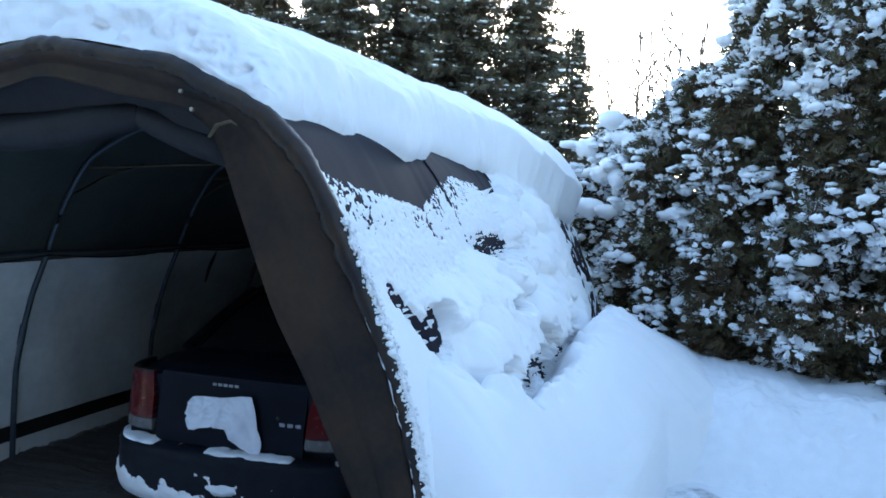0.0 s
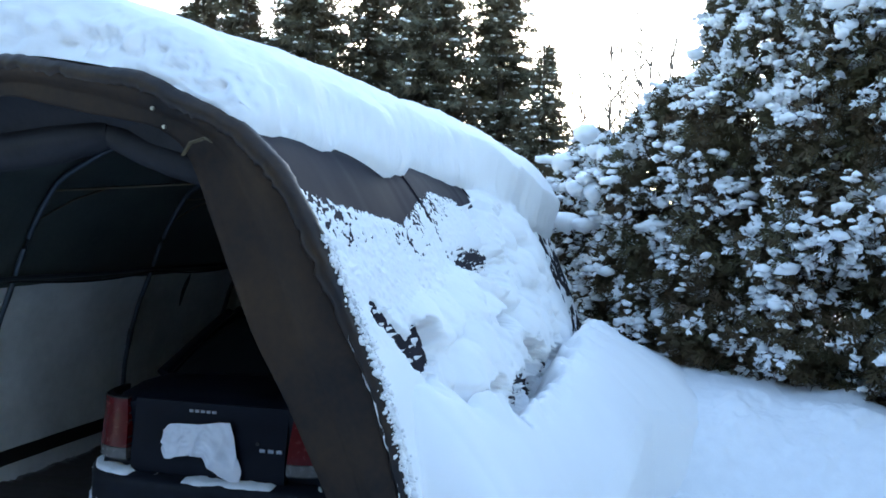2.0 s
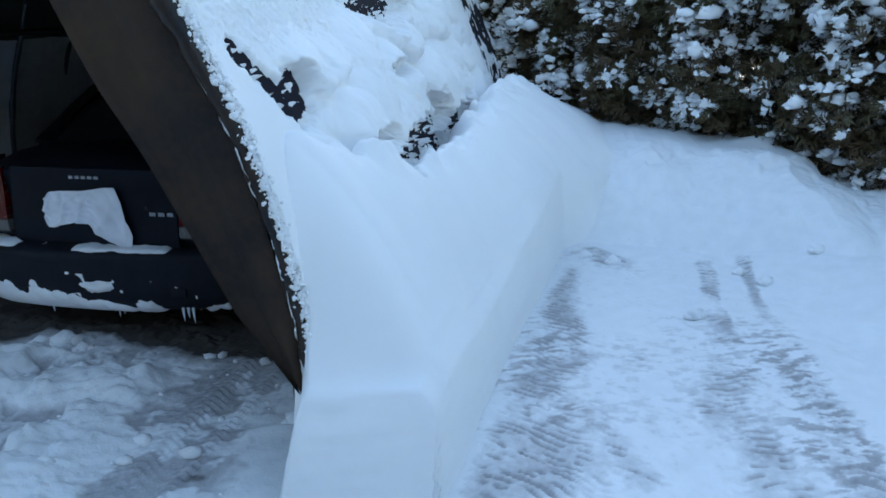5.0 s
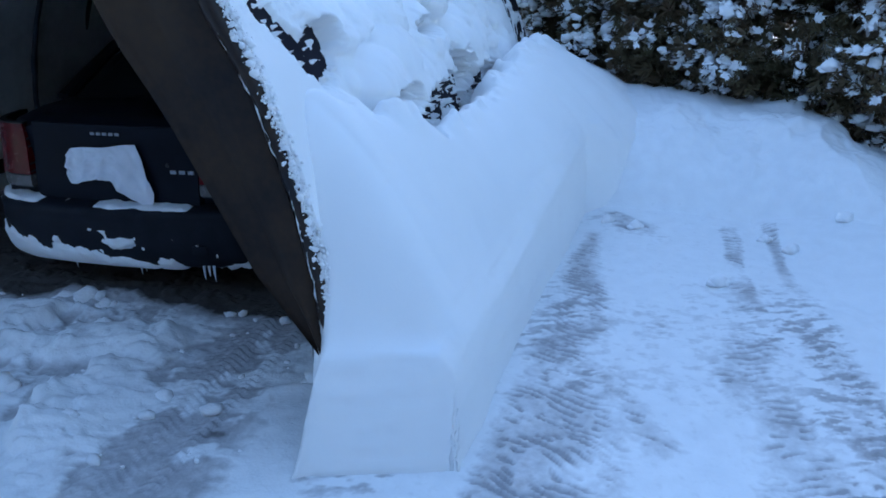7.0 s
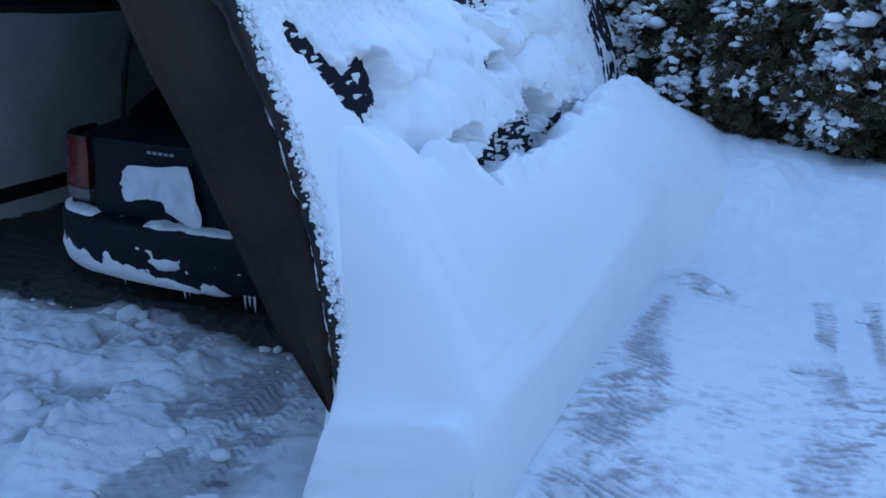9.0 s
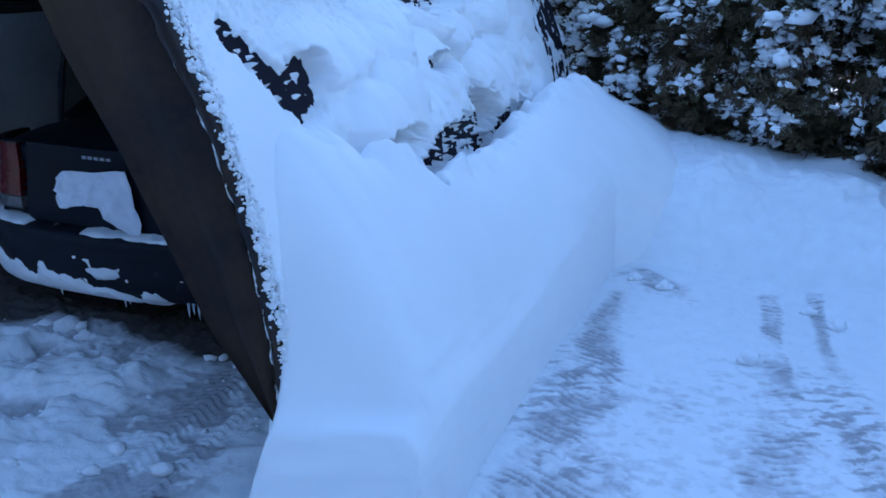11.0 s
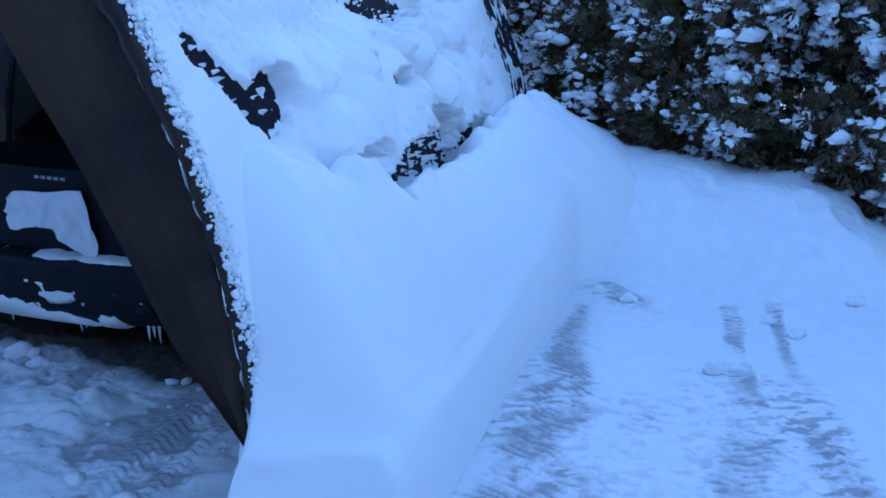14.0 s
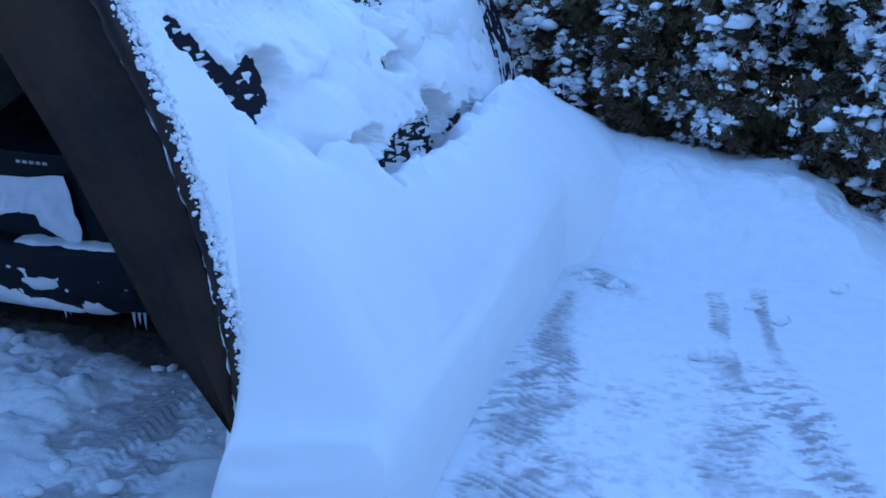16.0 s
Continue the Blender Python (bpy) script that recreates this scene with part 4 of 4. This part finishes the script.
cy = 0.092 + 0.06 * cx ** 2 + 0.055 * smooth((cz - 0.64) / 0.37) - 0.030 - np.abs(fold)
cv = np.stack([cx.ravel(), cy.ravel(), cz.ravel()], axis=1)
f = grid_faces(46, 34)
k = len(cv)
cloth = new("cloth", mesh_from("cloth", np.concatenate([cv, cv + np.array([0, 0.004, 0])]), np.concatenate([f[:, ::-1], f + k]), CLOTH))
cloth.matrix_world = CAR
tagged(cloth, "crumpled white cloth hung over the car number plate", "cloth")


# ---- hedge, trees ----
ICO = bmesh.new()
bmesh.ops.create_icosphere(ICO, subdivisions=2, radius=1)
ICO_V = np.array([v.co[:] for v in ICO.verts])
ICO_F = np.array([[v.index for v in f.verts] for f in ICO.faces])
ICO.free()
ICO1 = bmesh.new()
bmesh.ops.create_icosphere(ICO1, subdivisions=1, radius=1)
ICO1_V = np.array([v.co[:] for v in ICO1.verts])
ICO1_F = np.array([[v.index for v in f.verts] for f in ICO1.faces])
ICO1.free()


def blobs(centres, sizes, turns, seed, base=ICO1_V, faces=ICO1_F, rough=0.28):
    """Many small uneven lumps as one vertex and face list."""
    g = np.random.default_rng(seed)
    n = len(centres)
    v = np.repeat(base[None], n, axis=0) * (1 + rough * g.uniform(-1, 1, (n, len(base), 1)))
    v = v * sizes[:, None, :]
    c, s = np.cos(turns)[:, None], np.sin(turns)[:, None]
    x, y = v[:, :, 0] * c - v[:, :, 1] * s, v[:, :, 0] * s + v[:, :, 1] * c
    v = np.stack([x, y, v[:, :, 2]], axis=2) + centres[:, None, :]
    f = faces[None] + (np.arange(n) * len(base))[:, None, None]
    return v.reshape(-1, 3), f.reshape(-1, 3)


def frame_of(d, g):
    """Two axes across each direction, with a random turn."""
    ref = g.normal(size=d.shape)
    a = np.cross(d, ref)
    a /= np.linalg.norm(a, axis=1)[:, None]
    return a, np.cross(a, d)


BLADES = [(0.0, 0.0, 1.0), (0.15, 42, 0.55), (0.15, -42, 0.55), (0.4, 38, 0.45), (0.4, -38, 0.45), (0.62, 30, 0.33)]
COARSE = [(0.0, 0.0, 1.0), (0.12, 36, 0.75), (0.12, -36, 0.75)]


def sprays(p, d, size, g, width=0.095, blades=BLADES):
    """Flat fern-like twigs: a stem blade and side blades, each a thin triangle pair."""
    a, b = frame_of(d, g)
    vs, n = [], len(p)
    for start, ang, ln in blades:
        ca, sa = math.cos(radians(ang)), math.sin(radians(ang))
        dirn = d * ca + a * sa
        side = -d * sa + a * ca
        root = p + d * (start * size)[:, None]
        L = (ln * size)[:, None]
        W = (width * size)[:, None] * (0.6 if ang == 0 else 0.75)
        droop = b * (g.uniform(-0.25, 0.25, n)[:, None] * L)
        vs += [root, root + dirn * L * 0.5 + side * W, root + dirn * L + droop, root + dirn * L * 0.5 - side * W]
    m = len(blades)
    v = np.stack(vs, axis=1).reshape(-1, 3)
    q = np.arange(n * m)[:, None] * 4 + np.array([[0, 1, 2, 3]])
    return v, q


def cedar(x, y, base_z, height, radius, seed, heavy=1.0, count=8500):
    g = np.random.default_rng(seed)
    tree = new("cedar_tree")
    tree.location = (x, y, base_z)
    tagged(tree, "dense green-brown cedar hedge tree loaded with snow", "cedar tree", "hedge of cedars")
    part("trunk", bm_tube([(0, 0, -0.3), (0.03, 0, height * 0.4), (0, 0.03, height * 0.8), (0, 0, height * 0.97)], [0.10, 0.07, 0.03, 0.008], 8), BARK, tree)

    def outline(z, ang):
        t = np.clip(z / height, 0, 1)
        r = radius * np.minimum(0.80 + 1.5 * t, 1.0) * np.sqrt(np.clip(1 - t ** 2.2, 0, 1))
        return r * (1 + 0.20 * vnoise(ang * 2.2 + seed, z * 1.6, seed) + 0.16 * vnoise(ang * 5 + seed, z * 4.2, seed + 3))
    z = height * g.uniform(0, 1, count) ** 1.15
    # more growth on the open side of the hedge
    ang = np.where(g.random(count) < 0.7, g.normal(radians(232), radians(60), count), g.uniform(0, 2 * math.pi, count))
    depth = 1 - 0.45 * g.random(count) ** 1.8
    r = outline(z, ang) * depth
    p = np.stack([r * np.cos(ang), r * np.sin(ang), z + 0.02], axis=1)
    d = np.stack([np.cos(ang), np.sin(ang), g.uniform(-0.55, 0.45, count)], axis=1) + g.normal(0, 0.45, (count, 3))
    d /= np.linalg.norm(d, axis=1)[:, None]
    size = g.uniform(0.11, 0.25, count)
    v, f = sprays(p - d * 0.06, d, size, g)
    part_mesh("crown", mesh_from("crown", v, f, CEDAR, False), tree)
    # limbs that carry the sprays
    bm = bmesh.new()
    for k in range(26):
        zz, aa = height * (0.05 + 0.85 * k / 26), g.uniform(0, 2 * math.pi)
        rr = float(outline(np.array([zz]), np.array([aa]))[0]) * 0.85
        t = bm_tube([(0, 0, zz - 0.1), (rr * 0.5 * math.cos(aa), rr * 0.5 * math.sin(aa), zz), (rr * math.cos(aa), rr * math.sin(aa), zz + 0.12)], [0.022, 0.014, 0.004], 5)
        tmp = bpy.data.meshes.new("tmp")
        t.to_mesh(tmp)
        t.free()
        bm.from_mesh(tmp)
        bpy.data.meshes.remove(tmp)
    part("limbs", bm, BARK, tree)
    # snow lying on the boughs
    n = int(2000 * heavy)
    z = height * g.uniform(0.02, 1, n) ** 1.05
    ang = np.where(g.random(n) < 0.8, g.normal(radians(232), radians(60), n), g.uniform(0, 2 * math.pi, n))
    big = vnoise(ang * 3 + seed, z * 2.4, seed + 9) + 0.35 * (z / height) + 0.7 * vnoise(ang * 9 + seed, z * 7, seed + 19) > -0.05
    z, ang = z[big], ang[big]
    n = len(z)
    r = outline(z, ang) * g.uniform(0.88, 1.08, n)
    s = g.gamma(1.7, 0.018, n) * (0.8 + 0.7 * z / height) + 0.012
    cen, siz, trn = [], [], []
    for k in range(3):
        jit = g.normal(0, 1, (n, 3)) * s[:, None] * np.array([1.0, 1.0, 0.45]) * (k > 0)
        cen.append(np.stack([r * np.cos(ang), r * np.sin(ang), z], axis=1) + jit)
        q = s * g.uniform(0.55, 1.05, n) * (1.0 if k == 0 else 0.75)
        siz.append(np.stack([q * 1.25, q * 0.95, q * g.uniform(0.45, 0.8, n)], axis=1))
        trn.append(g.uniform(0, 6.28, n))
    v, f = blobs(np.concatenate(cen), np.concatenate(siz), np.concatenate(trn), seed + 5, rough=0.34)
    # feathery white edges where snow clings to the sprays
    pick = g.integers(0, n, 2 * n)
    ctr = np.concatenate(cen)[pick] + g.normal(0, 0.035, (2 * n, 3))
    dd = np.stack([np.cos(ang[pick]), np.sin(ang[pick]), g.uniform(-0.6, 0.3, 2 * n)], axis=1) + g.normal(0, 0.6, (2 * n, 3))
    dd /= np.linalg.norm(dd, axis=1)[:, None]
    v2, f2 = sprays(ctr, dd, g.uniform(0.06, 0.15, 2 * n), g, 0.17)
    f2 = np.concatenate([f2[:, :3], f2[:, [0, 2, 3]]]) + len(v)
    v, f = np.concatenate([v, v2]), np.concatenate([f, f2])
    load = new("hedge_snow", mesh_from("hedge_snow", v, f, SNOW))
    load.location = (x, y, base_z)
    tagged(load, "clumps of white snow lying on the cedar boughs", "snow", kind="stuff")
    return tree


for k, (x, y, h, r, heavy) in enumerate(((0.15, 11.2, 3.2, 0.85, 0.8), (1.20, 10.1, 3.7, 1.15, 1.0), (2.30, 9.15, 5.6, 1.3, 1.25), (3.15, 8.35, 6.3, 1.4, 1.6), (4.1, 7.4, 6.4, 1.35, 1.8), (5.1, 6.5, 6.4, 1.3, 1.5))):
    cedar(x, y, 0.35, h, r, 300 + k * 11, heavy, 7500 if k in (0, 5) else 12500)
cedar(3.45, 7.75, 0.10, 2.3, 0.78, 377, 0.7, 5000)

# big pillows of snow on the small cedar by the shelter's corner
cen = np.array([(-0.04, 0.0, 3.40), (0.27, 0.05, 3.10), (0.10, 0.1, 3.18), (-0.17, 0.0, 2.68), (0.10, -0.05, 2.62), (-0.02, 0.0, 2.80), (-0.27, 0.0, 2.22), (-0.02, -0.05, 2.18), (0.17, 0.0, 2.24), (0.38, 0.0, 2.40), (0.55, -0.6, 0.95)])
siz = np.array([(0.17, 0.15, 0.14), (0.19, 0.15, 0.15), (0.15, 0.14, 0.1), (0.13, 0.12, 0.11), (0.17, 0.14, 0.15), (0.14, 0.12, 0.1), (0.21, 0.16, 0.14), (0.19, 0.15, 0.10), (0.17, 0.14, 0.09), (0.13, 0.12, 0.10), (0.14, 0.12, 0.11)])
lumpy = ICO_V * (1 + 0.16 * vnoise(ICO_V[:, :1] * 2.1 + ICO_V[:, 2:] * 1.3, ICO_V[:, 1:2] * 2.3, 44))
v, f = blobs(cen, siz, np.linspace(0, 5, len(cen)), 41, lumpy, ICO_F, 0.03)
pil = new("hedge_snow", mesh_from("hedge_snow", v, f, SNOW))
pil.location = (0, 10.05, 0)
tagged(pil, "large soft pillows of snow on the small cedar", "snow", kind="stuff")


def fir(x, y, height, radius, seed, snow=0.36, step=0.13):
    """A conifer: tapered trunk, drooping whorled boughs of flat sprays, a little snow on them."""
    g = np.random.default_rng(seed)
    tree = new("fir_tree")
    tree.location = (x, y, 0.3)
    tagged(tree, "tall dark fir tree dusted with snow", "fir tree", "firs behind the shelter")
    part("trunk", bm_tube([(0, 0, -0.5), (0.05, 0, height * 0.5), (0, 0, height)], [0.2, 0.12, 0.015], 8), BARK, tree)
    P, D, S, C = [], [], [], []
    z = 0.5
    while z < height - 0.1:
        t = z / height
        reach = radius * (1 - t) ** 0.85 * (0.85 + 0.3 * g.random()) + 0.12
        for _ in range(int(5 + 4 * (1 - t))):
            a = g.uniform(0, 2 * math.pi)
            rr = reach * g.uniform(0.7, 1.15)
            m = max(int(rr / step), 3)
            s = np.linspace(0.12, 1, m)
            droop = -0.32 * rr * s ** 1.6 + 0.15 * rr * s ** 4
            pts = np.stack([np.cos(a) * rr * s, np.sin(a) * rr * s, z + droop], axis=1)
            for w in (-1, 0, 1):
                dirn = np.stack([np.cos(a + w * 0.75) + 0 * s, np.sin(a + w * 0.75) + 0 * s, -0.25 + g.normal(0, 0.2, m)], axis=1)
                P.append(pts + g.normal(0, 0.04, (m, 3)))
                D.append(dirn / np.linalg.norm(dirn, axis=1)[:, None])
                S.append((0.9 + 3.2 * step) * np.clip(0.22 + 0.30 * (1 - s) * (w != 0) + g.uniform(0, 0.12, m), 0.1, 0.6) * (0.6 + 0.4 * (1 - t)))
            C.append(pts[g.random(m) < snow])
        z += step * (1.2 + 0.8 * (1 - t) + 0.6 * g.random())
    P, D, S = np.concatenate(P), np.concatenate(D), np.concatenate(S)
    v, f = sprays(P, D, S, g, 0.13, COARSE)
    part_mesh("crown", mesh_from("crown", v, f, FIR, False), tree)
    C = np.concatenate(C)
    q = g.uniform(0.04, 0.11, len(C))
    v, f = blobs(C + np.array([0, 0, 0.05]), np.stack([q * 1.4, q, q * 0.45], axis=1), g.uniform(0, 6.28, len(C)), seed + 1)
    load = new("fir_snow", mesh_from("fir_snow", v, f, SNOW))
    load.location = (x, y, 0.3)
    tagged(load, "light snow lying on the fir boughs", "snow", kind="stuff")
    return tree


firs = []
for k, (x, y, h, r) in enumerate(((-12.6, 24, 13, 2.6), (-9.6, 23, 14, 2.7), (-5.6, 24, 15, 3.0), (-3.6, 26, 14, 2.6), (-1.75, 23, 7.7, 1.8), (-15.5, 26, 14, 2.8), (-7.6, 28, 15, 2.8), (-19, 25, 14, 3), (7.0, 25, 12, 2.6), (11, 24, 13, 2.8), (-11.0, 25.5, 14, 2.6), (-8.3, 25, 12.5, 2.2))):
    firs.append(fir(x, y, h, r, 500 + 7 * k))
# added firs, out of view behind and beside the drive, to block low sky light
screen_firs = [fir(-15, 5, 13, 2.8, 640, 0.1, 0.27), fir(15, 7, 14, 3.0, 647, 0.1, 0.27)]
# the row at y 31 to 33 closes gaps behind the visible firs
for k, (x, y) in enumerate(((-15, -9), (-11, -8), (-7.5, -9.5), (-4, -8), (-0.5, -9), (3, -8), (6.5, -9.2), (10, -8), (-13, -13), (-9, -13.5), (-5, -12.5), (-1.5, -13), (2, -13.5), (5.5, -12.5), (9, -13), (-13, 31), (-10, 32), (-7, 31), (-4.5, 33), (-16.5, 31), (-17, 2), (-16, 10), (-18, -4), (13, -4), (14, 3), (14, 11))):
    copy_thing(screen_firs[k % 2], pose(x, y, 0.1, 0, 0, 47 * k))


def sapling(x, y, height, seed):
    g = np.random.default_rng(seed)
    tree = new("bare_sapling")
    tree.location = (x, y, 0.3)
    tagged(tree, "thin leafless sapling with fine bare twigs", "sapling", "bare saplings")
    lean = g.normal(0, 0.12, 2)
    part("trunk", bm_tube([(0, 0, -0.2), (lean[0], lean[1], height * 0.5), (lean[0] * 2.4, lean[1] * 2, height)], [0.05, 0.032, 0.010], 6), TWIG, tree)
    for k in range(16):
        t = 0.3 + 0.65 * k / 16
        a, l = g.uniform(0, 6.28), height * 0.24 * (1.15 - t)
        z0 = t * height
        px, py_ = lean[0] * 2 * t, lean[1] * 2 * t
        e = Vector((px + l * 0.6 * math.cos(a), py_ + l * 0.6 * math.sin(a), z0 + l))
        part("branch", bm_tube([(px, py_, z0), (px + l * 0.35 * math.cos(a), py_ + l * 0.35 * math.sin(a), z0 + l * 0.45), e], [0.024, 0.017, 0.009], 5), TWIG, tree)
        for j in range(2):
            a2 = a + g.uniform(-0.9, 0.9)
            m0 = Vector((px + l * 0.35 * math.cos(a), py_ + l * 0.35 * math.sin(a), z0 + l * 0.45))
            part("twig", bm_tube([m0, m0 + Vector((0.25 * l * math.cos(a2), 0.25 * l * math.sin(a2), 0.5 * l))], [0.014, 0.008], 4), TWIG, tree)


for k, (x, y, h) in enumerate(((0.30, 15.5, 6.0), (0.75, 16, 6.6), (-0.1, 15.8, 5.5), (0.95, 15, 5.6), (0.55, 17, 6.2), (1.3, 16, 6.0))):
    sapling(x, y, h, 700 + k)


# ---- loose snow on the drive ----
g = np.random.default_rng(900)
n = 110
cx = g.uniform(-3.4, -0.75, n)
cy = 2.55 + 1.45 * g.random(n)
edge_line = 3.95 - 0.1 * np.abs(cx + 2)
cy = np.minimum(cy, edge_line)
s = 0.006 + g.gamma(1.4, 0.008, n)
cen = np.stack([cx, cy, ground_height(cx, cy) + s * 0.4], axis=1)
v, f = blobs(cen, np.stack([s * 1.3, s, s * 0.8], axis=1), g.uniform(0, 6.28, n), 901, ICO1_V, ICO1_F, 0.25)
crumbs = new("loose_snow", mesh_from("loose_snow", v, f, SNOW_ROUGH))
tagged(crumbs, "crumbs and clods of shovelled snow before the car", "snow", kind="stuff")


def clod(x, y, r, seed):
    v, f = blobs(np.array([(0, 0, r * 0.45), (r * 0.7, r * 0.2, r * 0.3), (-r * 0.6, -r * 0.3, r * 0.3)]), np.array([(r, r * 0.85, r * 0.75), (r * 0.6, r * 0.5, r * 0.45), (r * 0.55, r * 0.6, r * 0.4)]),
                 np.array([0.3, 1.2, 2.2]), seed, ICO1_V, ICO1_F, 0.24)
    ob = new("snow_clod", mesh_from("snow_clod", v, f, SNOW_ROUGH))
    ob.location = (x, y, float(ground_height(np.array([x]), np.array([y]))[0]) - 0.005)
    tagged(ob, "lump of broken snow lying on the packed drive", "snow lump", "snow lumps on the drive")


for k, (x, y, r) in enumerate(((1.48, 4.76, 0.065), (2.08, 5.42, 0.06), (1.95, 5.6, 0.05), (-2.23, 3.90, 0.08), (-2.36, 3.86, 0.06), (-2.08, 3.84, 0.05), (-2.45, 3.05, 0.09), (-1.55, 2.78, 0.07), (-2.05, 2.95, 0.08), (-2.7, 3.3, 0.07),
                                (-0.62, 3.28, 0.06), (1.05, 5.72, 0.06), (0.85, 5.8, 0.05), (2.5, 5.75, 0.06))):
    clod(x, y, r, 950 + k)
# a dead twig stuck in the berm
part_ob = part("twig_end", bm_tube([(0, 0, -0.05), (0.03, 0.01, 0.05), (0.07, 0.0, 0.07)], [0.007, 0.006, 0.003], 6), BARK, None)
part_ob.location = (2.15, 7.5, float(ground_height(np.array([2.15]), np.array([7.5]))[0]))
tagged(part_ob, "short brown twig end poking out of the snow", "twig")
